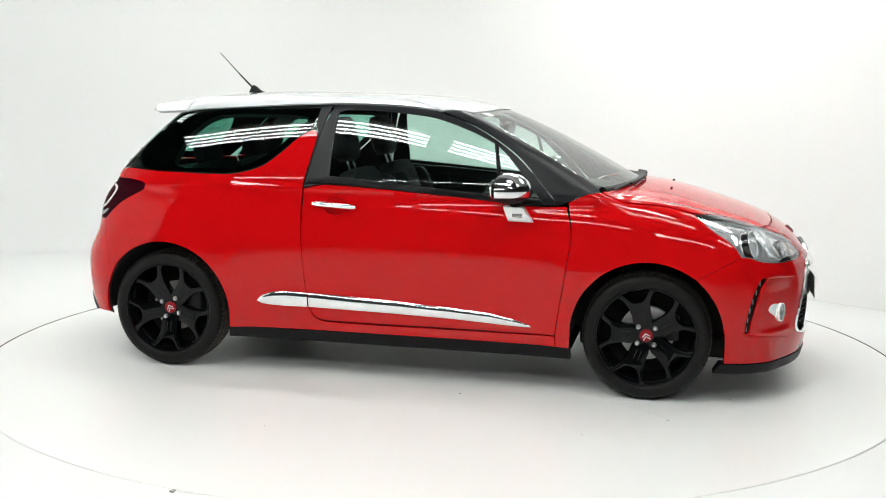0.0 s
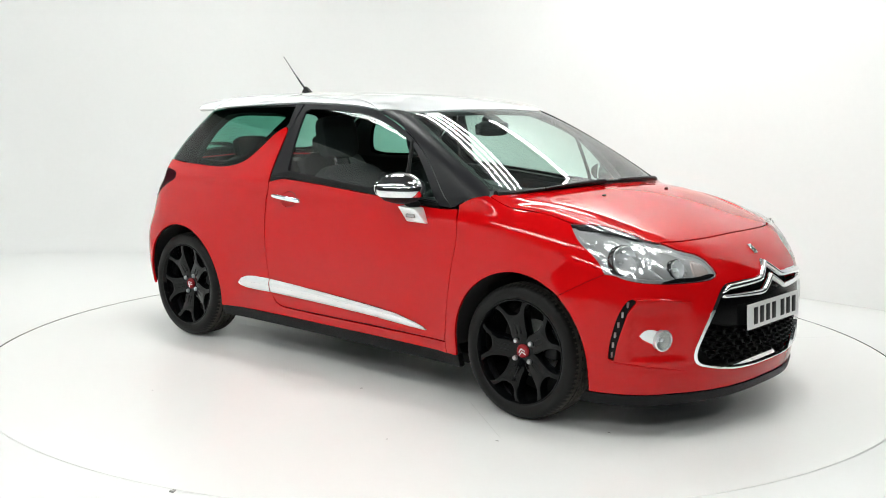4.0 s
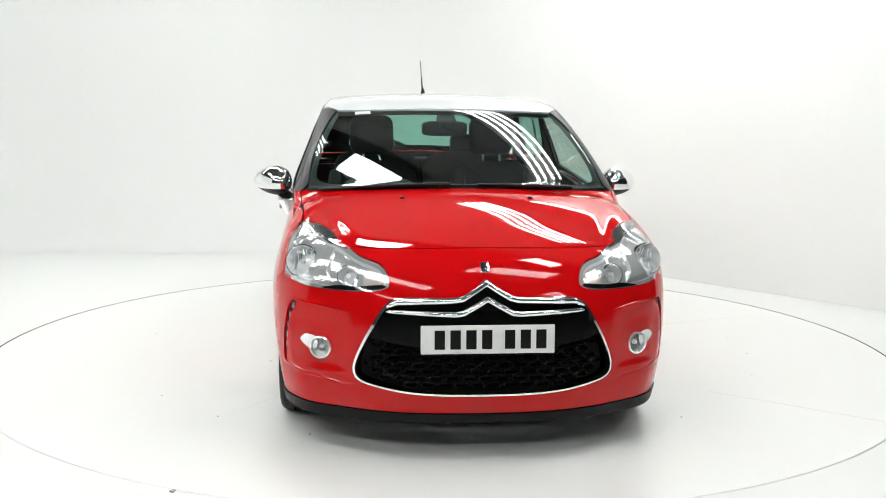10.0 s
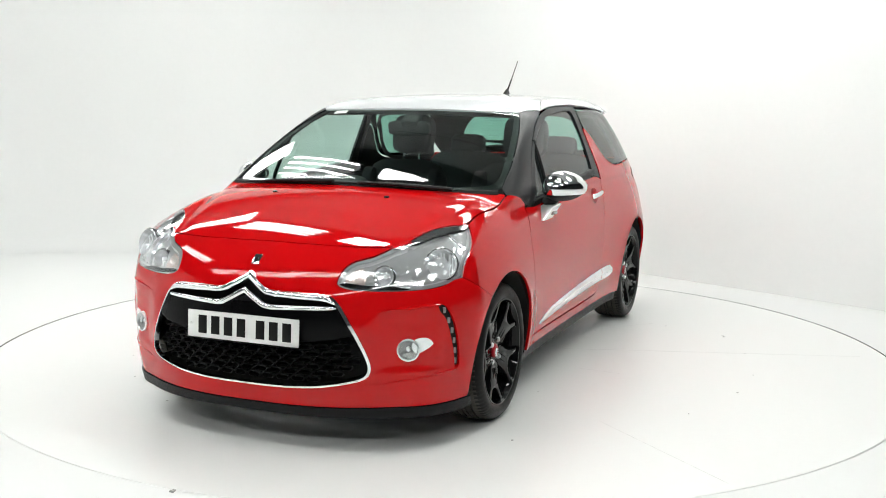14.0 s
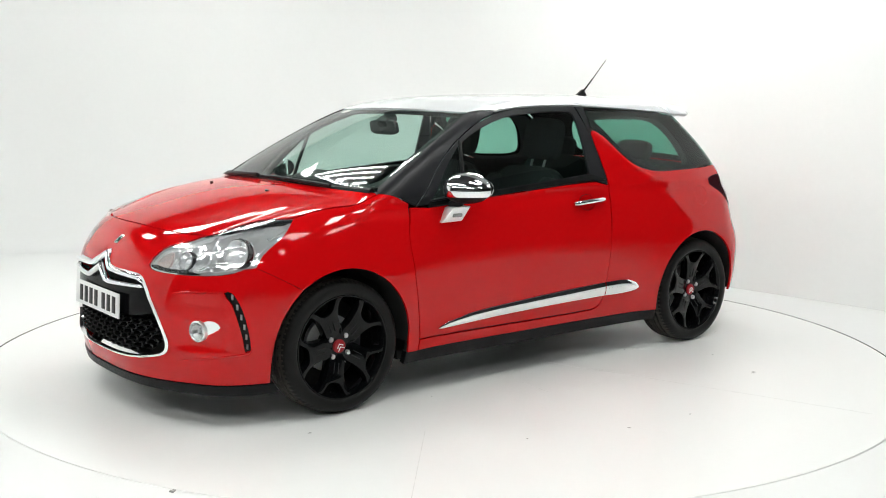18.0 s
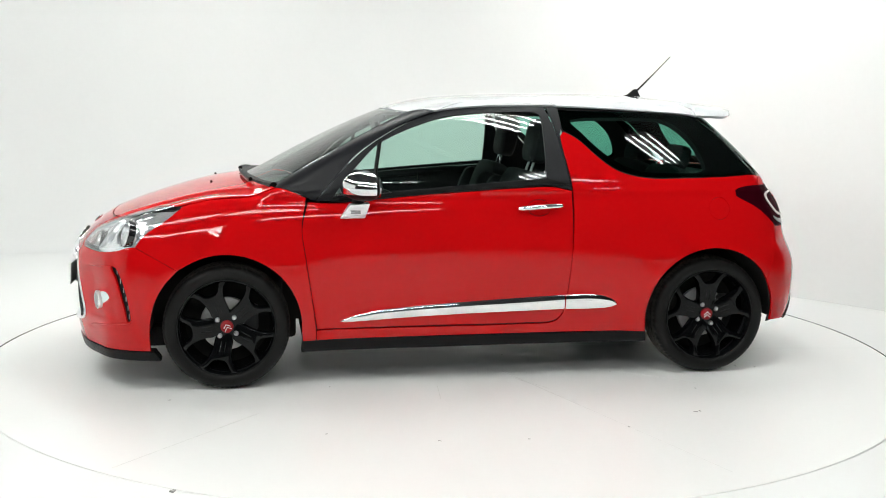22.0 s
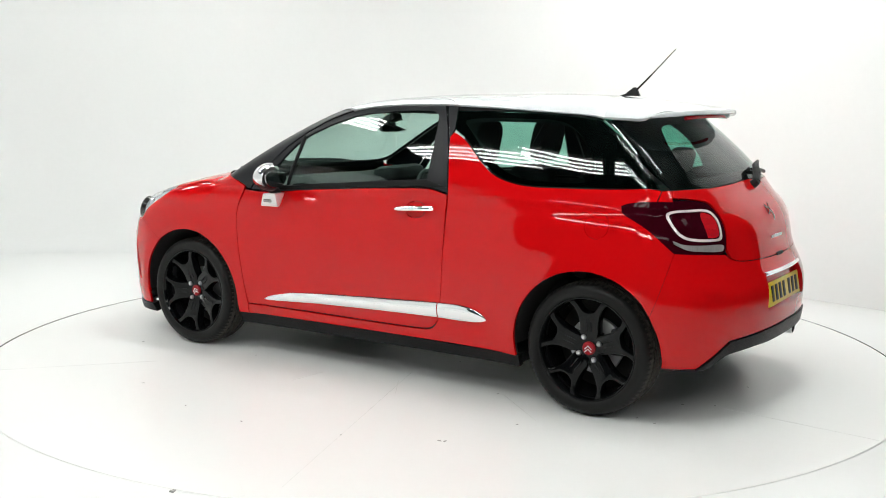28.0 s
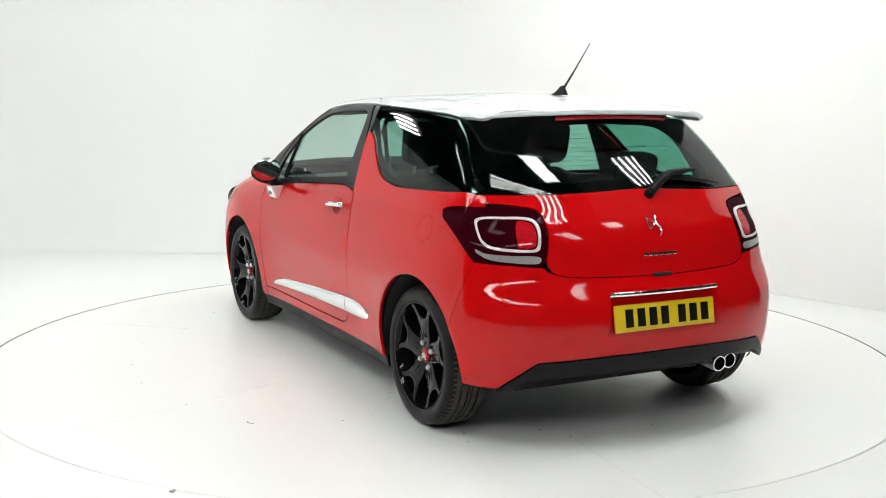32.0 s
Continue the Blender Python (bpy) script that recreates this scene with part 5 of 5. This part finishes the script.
part("tailgate_handle", moved(box((0.10, 0.02, 0.016), (0, 0, 0), 0.005), stand(p, n)), void, car)

# ---- door furniture ----
for i, s in enumerate((1, -1)):
    k = np.array([1, s, 1])
    pts = cast("side", [(-0.195 - 0.225 * u / 10, 0.867 + 0.013 * u / 10) for u in range(11)])
    nn = normal(pts)
    path = [tuple((p + q * (0.014 + 0.012 * math.sin(math.pi * u / 10))) * k) for u, (p, q) in enumerate(zip(pts, nn))]
    bm = tube(path, [0.008] + [0.0135] * 9 + [0.010], 12)
    part("door_handle", bm, chrome, door[i], "chrome door handle")
    for u in (1, 9):
        part("handle_foot", tube([tuple((pts[u] - nn[u] * 0.005) * k), path[u]], 0.009, 8), chrome, door[i])
    p, n = on_skin("side", -0.393, 0.880, 0.027, s)
    part("lock_barrel", moved(turned([(0.0, 0.003), (0.005, 0.003), (0.006, 0.0)], 12), stand(p, n)), steel, door[i])
    # door mirror
    mirror = new("door_mirror")
    hang(mirror, car, "chrome-capped door mirror")
    bm = bmesh.new()
    bmesh.ops.create_uvsphere(bm, u_segments=32, v_segments=20, radius=1.0)
    for v in bm.verts:
        x, y, z = v.co
        x = x * 0.115 if x > 0 else x * 0.055
        y2 = y * 0.098
        z2 = z * (0.082 if z > 0 else 0.066) * (1 - 0.22 * y)
        v.co = (x - 0.055 * y * (1 if x > 0 else 0.6), y2, z2)
    body = bm.copy()
    base = Matrix.Translation((0.560, s * 0.893, 0.982)) @ Matrix.Diagonal((1, s, 1, 1))
    bmesh.ops.bisect_plane(bm, geom=bm.verts[:] + bm.edges[:] + bm.faces[:], plane_co=(0, 0, -0.030), plane_no=(0, 0, -1), clear_outer=True)
    bmesh.ops.bisect_plane(bm, geom=bm.verts[:] + bm.edges[:] + bm.faces[:], plane_co=(-0.035, 0, 0), plane_no=(-1, 0, 0), clear_outer=True)
    part("mirror_cap", moved(bm, base), chrome, mirror, "polished chrome cap")
    bmesh.ops.scale(body, vec=(0.965, 0.975, 0.97), verts=body.verts)
    bmesh.ops.bisect_plane(body, geom=body.verts[:] + body.edges[:] + body.faces[:], plane_co=(-0.046, 0, 0), plane_no=(-1, 0, 0), clear_outer=True)
    hole = [e for e in body.edges if e.is_boundary]
    bmesh.ops.contextual_create(body, geom=hole)
    part("mirror_body", moved(body, base), black_matt, mirror)
    disc = [(0.080 * math.cos(a) * (1 - 0.1 * math.sin(a)), 0.047 * math.sin(a)) for a in (2 * math.pi * j / 28 for j in range(28))]
    part("mirror_glass", moved(prism(disc, 0.004, 0, Matrix.Translation((-0.051, 0.012, 0.004)) @ Matrix.Rotation(-math.pi / 2, 4, "Y") @ Matrix.Rotation(math.pi / 2, 4, "Z")), base), chrome, mirror, "mirror glass")
    p0, p1, p2, p3 = (0.688, 0.828), (0.640, 0.900), (0.545, 0.905), (0.565, 0.830)
    bm = bmesh.new()
    quad = []
    for (x, z), out in ((p0, 0.004), (p3, 0.004), (p2, 0.060), (p1, 0.050)):
        y = float(side(np.array(x), np.array(z)))
        quad.append((bm.verts.new((x, s * (y + out + 0.012), z)), bm.verts.new((x, s * (y - 0.01), z))))
    bm.faces.new([q[0] for q in quad])
    bm.faces.new([q[1] for q in reversed(quad)])
    for j in range(4):
        a, b = quad[j], quad[(j + 1) % 4]
        bm.faces.new((a[0], a[1], b[1], b[0]))
    bmesh.ops.recalc_face_normals(bm, faces=bm.faces)
    bmesh.ops.bevel(bm, geom=bm.edges[:], offset=0.006, segments=2, affect="EDGES", profile=0.5)
    part("mirror_foot", bm, silver, mirror, "chrome foot")
    y = float(side(np.array(0.612), np.array(0.866))) + 0.045
    part("foot_lamp", tube([(0.637, s * (y - 0.002), 0.862), (0.590, s * (y + 0.002), 0.862)], 0.009, 10), led_grey, mirror, "small clear side lamp")
    part("mirror_arm", tube([(0.60, s * 0.80, 0.90), (0.585, s * 0.87, 0.945)], [0.03, 0.022], 12), black_matt, mirror)
    # divider between quarter light and drop window
    pts = cast("side", [(0.527 - 0.006 * u, 0.945 + 0.262 * u / 8) for u in range(9)])
    part("window_bar", tube([tuple((p - q * 0.006) * k) for p, q in zip(pts, normal(pts))], 0.010, 8), black_matt, door[i])

# ---- wipers, washers, aerial, exhaust, sticker ----
for y0, y1, y2 in ((0.52, 0.30, -0.16), (-0.06, -0.30, -0.66)):
    arm = cast("top", [(1.168 - 0.22 * v * v, v) for v in (y0 + (0.5 * (y1 + y2) - y0) * j / 6 for j in range(7))])
    part("front_wiper", tube([tuple(p + (0, 0, 0.020)) for p in arm], [0.011, 0.010, 0.009, 0.009, 0.008, 0.007, 0.006], 8), black_matt, car)
    blade = cast("top", [(1.150 - 0.24 * v * v, v) for v in (y1 + 0.14 + (y2 - y1 - 0.14) * j / 10 for j in range(11))])
    part("wiper_blade", tube([tuple(p + normal(p[None])[0] * 0.010) for p in blade], [0.004] + [0.007] * 9 + [0.004], 8), black_matt, car)
part("cowl", tube([tuple(p + (0, 0, -0.012)) for p in cast("top", [(1.145 - 0.30 * v * v, v) for v in (-0.70 + 1.4 * j / 24 for j in range(25))])], 0.022, 10), black_matt, car)
for s in (1, -1):
    p, n = on_skin("top", 1.31, 0.287, 0.002, s)
    part("washer_jet", moved(box((0.022, 0.012, 0.012), (0, 0, 0), 0.004), stand(p, n, (1, 0, 0))), black_matt, car)
rear_wiper = new("rear_wiper")
hang(rear_wiper, car, "black rear wiper")
w = [on_skin("rear", a, b, l)[0] for a, b, l in ((-0.05, 1.014, 0.02), (-0.14, 1.045, 0.034), (-0.26, 1.074, 0.036), (-0.52, 1.088, 0.03))]
part("wiper_arm", tube([tuple(q) for q in w], [0.020, 0.019, 0.016, 0.008], 12), black_matt, rear_wiper)
part("wiper_pivot", moved(turned([(0.0, 0.034), (0.018, 0.030), (0.022, 0.0)], 20), stand(*on_skin("rear", -0.05, 1.014, 0.0))), black_matt, rear_wiper)
w = [on_skin("rear", -0.24 - 0.44 * j / 8, 1.072 - 0.004 * j + 0.004 * math.sin(math.pi * j / 8), 0.012)[0] for j in range(9)]
part("wiper_blade", tube([tuple(q) for q in w], [0.006] + [0.010] * 7 + [0.005], 8), black_matt, rear_wiper)
aerial = new("aerial")
hang(aerial, car, "thin black roof aerial")
fin_side = [(-1.000, 1.428), (-1.035, 1.440), (-1.072, 1.470), (-1.086, 1.472), (-1.098, 1.452), (-1.108, 1.428)]
bm = prism(fin_side, 0.030, 0.006, Matrix.Translation((0, 0.015, 0)) @ Matrix.Rotation(math.pi / 2, 4, "X"))
for v in bm.verts:
    v.co.y *= 1.0 - 14.0 * max(v.co.z - 1.430, 0.0)
part("aerial_base", bm, black_matt, aerial)
part("aerial_mast", tube([(-1.085, 0, 1.455), (-1.162, 0, 1.53), (-1.170, 0, 1.538), (-1.285, 0, 1.656)], [0.0055, 0.0045, 0.003, 0.0022], 8), black_matt, aerial)
for y in (-0.335, -0.415):
    x = -1.83 + 0.3 * (abs(y) - 0.33)
    pipe = turned([(0.030, 0.0), (0.034, 0.0), (0.036, -0.01), (0.035, -0.14), (0.030, -0.14), (0.030, 0.0)], 28)
    part("exhaust_tip", moved(pipe, stand((x - 0.01, y, 0.283), (-1, 0, -0.06))), chrome, car, "round chrome exhaust tip")
    part("exhaust_bore", moved(turned([(0.0, -0.06), (0.030, -0.06)], 24), stand((x - 0.01, y, 0.283), (-1, 0, -0.06))), void, car)
patch = [(0.405, -0.475, 1), (0.365, -0.475, 1), (0.375, -0.395, 1), (0.413, -0.395, 1)]
sheet("screen_sticker", cut("top", rounded(patch, 0.01), step=0.01, sink=0.0035, gap=0, rim=0), sticker_mat, car, "pale sticker on the windscreen")
# ---- cabin ----
def cushion(size, at, turn=(0, 0, 0), puff=0.03):
    """A padded block: bevelled, with its faces swelling slightly."""
    bm = bmesh.new()
    bmesh.ops.create_cube(bm, size=1)
    bmesh.ops.subdivide_edges(bm, edges=bm.edges[:], cuts=5, use_grid_fill=True)
    for v in bm.verts:
        x, y, z = (2 * c for c in v.co)
        a = 1 - puff * 4 * (abs(x) ** 6 + abs(y) ** 6 + abs(z) ** 6 - max(abs(x), abs(y), abs(z)) ** 6)
        v.co = (x / 2 * size[0] * a, y / 2 * size[1] * a, z / 2 * size[2] * a)
    bmesh.ops.smooth_vert(bm, verts=bm.verts, factor=0.5, use_axis_x=True, use_axis_y=True, use_axis_z=True)
    return moved(bm, pose(*at, *turn))


for s in (1, -1):
    seat = new("front_seat")
    hang(seat, car, "dark cloth front seat")
    part("seat_base", cushion((0.50, 0.50, 0.20), (0.06, s * 0.36, 0.47), (0, -6, 0)), cloth, seat)
    part("backrest", cushion((0.15, 0.50, 0.54), (-0.26, s * 0.36, 0.775), (0, -17, 0)), cloth, seat)
    for k in (1, -1):
        part("bolster", cushion((0.19, 0.09, 0.46), (-0.22, s * 0.36 + k * 0.215, 0.76), (0, -17, 0)), cloth, seat)
    part("headrest", cushion((0.10, 0.26, 0.235), (-0.41, s * 0.36, 1.185), (0, -12, 0)), cloth, seat)
    for k in (1, -1):
        part("headrest_post", tube([(-0.345, s * 0.36 + k * 0.05, 0.98), (-0.395, s * 0.36 + k * 0.05, 1.12)], 0.007, 8), steel, seat)
    part("seat_rail", box((0.5, 0.42, 0.18), (0.05, s * 0.36, 0.30), 0.02), void, seat)
bench = new("rear_bench")
hang(bench, car, "dark cloth rear bench")
part("seat_base", cushion((0.46, 1.16, 0.18), (-0.86, 0, 0.52), (0, -5, 0)), cloth, bench)
for s in (1, -1):
    part("backrest", cushion((0.14, 0.58, 0.52), (-1.12, s * 0.30, 0.80), (0, -18, 0)), cloth, bench)
    part("headrest", cushion((0.08, 0.24, 0.13), (-1.22, s * 0.32, 1.10), (0, -14, 0)), cloth, bench)
    for k in (1, -1):
        part("headrest_post", tube([(-1.18, s * 0.32 + k * 0.05, 1.0), (-1.21, s * 0.32 + k * 0.05, 1.07)], 0.005, 8), steel, bench)
part("parcel_shelf", box((0.36, 1.1, 0.02), (-1.43, 0, 0.985), 0.006), trim, car)
dash = new("dashboard")
hang(dash, car, "dark grey dashboard with vents")
prof = [(0.55, 0.45), (0.50, 0.62), (0.50, 0.78), (0.55, 0.88), (0.64, 0.925), (0.80, 0.94), (0.97, 0.935), (1.10, 0.93), (1.10, 0.45)]
bm = bmesh.new()
rows = []
for k in range(13):
    y = -0.70 + 1.4 * k / 12
    c = 0.10 * (abs(y) / 0.7) ** 2
    rows.append([bm.verts.new((x - c * (x > 0.6) * 1.2 + 0.02 * math.cos(5 * y), y, z + (0.022 * math.exp(-((y + 0.36) / 0.16) ** 2) if 0.52 < x < 0.85 else 0))) for x, z in prof])
for a, b in zip(rows, rows[1:]):
    for j in range(len(prof) - 1):
        bm.faces.new((a[j], a[j + 1], b[j + 1], b[j]))
part("dash_top", bm, trim, dash)
part("instrument_hood", cushion((0.20, 0.34, 0.10), (0.62, -0.36, 0.945), (0, 8, 0)), trim, dash)
for y in (-0.62, 0.62):
    part("air_vent", moved(turned([(0.030, 0.006), (0.040, 0.010), (0.046, 0.004), (0.046, -0.02)], 28), stand((0.515, y * 0.97, 0.83), (-1, 0, 0.1))), chrome, dash)
for y in (-0.075, 0.075):
    part("air_vent", moved(box((0.10, 0.02, 0.06), (0, 0, 0), 0.008), stand((0.50, y, 0.83), (-1, 0, 0.1))), black_gloss, dash)
part("radio_panel", box((0.02, 0.20, 0.16), (0.49, 0, 0.70), 0.006), black_gloss, dash)
part("centre_console", box((0.62, 0.20, 0.24), (0.20, 0, 0.34), 0.03), trim, dash)
wheel = new("steering_wheel")
hang(wheel, car, "black leather steering wheel")
m = stand((0.33, -0.36, 0.80), (-0.90, 0, 0.42))
ring = [m @ Vector((0.182 * math.cos(a), 0, 0.182 * math.sin(a))) for a in (2 * math.pi * j / 40 for j in range(41))]
part("wheel_rim", tube(ring, 0.016, 12, False), trim, wheel)
part("wheel_boss", moved(turned([(0.0, 0.02), (0.05, 0.016), (0.075, 0.0), (0.075, -0.03)], 28), m), trim, wheel)
for a in (0.1, math.pi - 0.1, -math.pi / 2):
    part("wheel_spoke", tube([m @ Vector((0.06 * math.cos(a), 0, 0.06 * math.sin(a))), m @ Vector((0.178 * math.cos(a), 0, 0.178 * math.sin(a)))], 0.013, 8), silver if a < 0 else trim, wheel)
part("steering_column", tube([(0.34, -0.36, 0.795), (0.60, -0.36, 0.68)], 0.045, 12), trim, wheel)
part("gear_lever", tube([(0.30, 0, 0.44), (0.27, 0, 0.60)], [0.008, 0.010], 8), chrome, car)
# inner mirror on its stalk, sun visors, headlining, door cards
mir = new("inner_mirror")
hang(mir, car, "black interior mirror")
part("mirror_shell", cushion((0.035, 0.24, 0.078), (0.425, -0.01, 1.250), (0, 12, 0)), trim, mir)
part("mirror_glass", moved(box((0.215, 0.003, 0.060), (0, 0, 0), 0.001), stand((0.403, -0.01, 1.247), (-1, 0.1, -0.15))), chrome, mir)
part("mirror_stalk", tube([(0.435, -0.01, 1.27), (0.445, -0.005, 1.295)], [0.012, 0.02], 10), trim, mir)
part("sensor_pod", cushion((0.09, 0.10, 0.05), (0.415, 0.0, 1.288), (0, 28, 0)), trim, mir)
for s in (1, -1):
    part("sun_visor", cushion((0.16, 0.36, 0.022), (0.235, s * 0.33, 1.345), (0, 12, 0)), liner, car)
lining = cut("barrel", rounded(roof_left + [(p[0], math.pi - p[1], *p[2:]) for p in reversed(roof_left)]), step=0.04, gap=0.002, sink=0.035, rim=0)
sheet("headlining", (lining[0], [tuple(f)[::-1] for f in lining[1]], -lining[2]), liner)
card = [(0.80, 0.30, 1), (0.84, 0.90, 1), (0.3, 0.935), (-0.47, 0.96, 1), (-0.46, 0.32, 1)]
for i in (0, 1):
    c = cut("side", rounded(card), step=0.05, gap=0.0, sink=0.06, rim=0)
    sheet("door_card", c, trim, door[i], mirror=bool(i))
    sheet("door_top", cut("side", rounded([(0.70, 0.90, 1), (0.70, 0.925, 1), (0.3, 0.962), (-0.35, 1.015, 1), (-0.45, 1.0, 1), (-0.45, 0.95, 1), (0.3, 0.92)]), step=0.02, gap=0.0, sink=0.045, rim=0.02), trim, door[i], mirror=bool(i))
lining_c = [(-0.44, 1.345, 1), (-0.9, 1.34), (-1.17, 1.318, 1), (-1.48, 1.035, 1), (-0.95, 1.02), (-0.82, 1.032), (-0.71, 1.068), (-0.62, 1.133), (-0.53, 1.213), (-0.46, 1.255, 1)]
both("pillar_lining", cut("side", rounded(lining_c), step=0.03, sink=0.05, gap=0.003, rim=0, holes=[rounded(glass_in)]), trim)
# turntable angle in degrees, second by second
ANGLES = [-13.33, -20.21, -27.15, -34.15, -41.2, -48.28, -55.4, -62.54, -69.71, -76.88, -84.07, -91.26, -98.45, -105.63, -112.82, -119.99, -127.16,
          -134.32, -141.47, -148.6, -155.74, -162.86, -169.98, -177.1, -184.23, -191.36, -198.5, -205.66, -212.84, -220.05, -227.3, -234.59, -241.93]
CAR_AT = pose(-0.044, -0.026, 0.0)


def motions():
    walk(table, [(t, pose(TABLE_X, 0, 0, 0, 0, a)) for t, a in enumerate(ANGLES)])
    walk(car, [(t, pose(0, 0, 0, 0, 0, a) @ CAR_AT) for t, a in enumerate(ANGLES)])


motions()
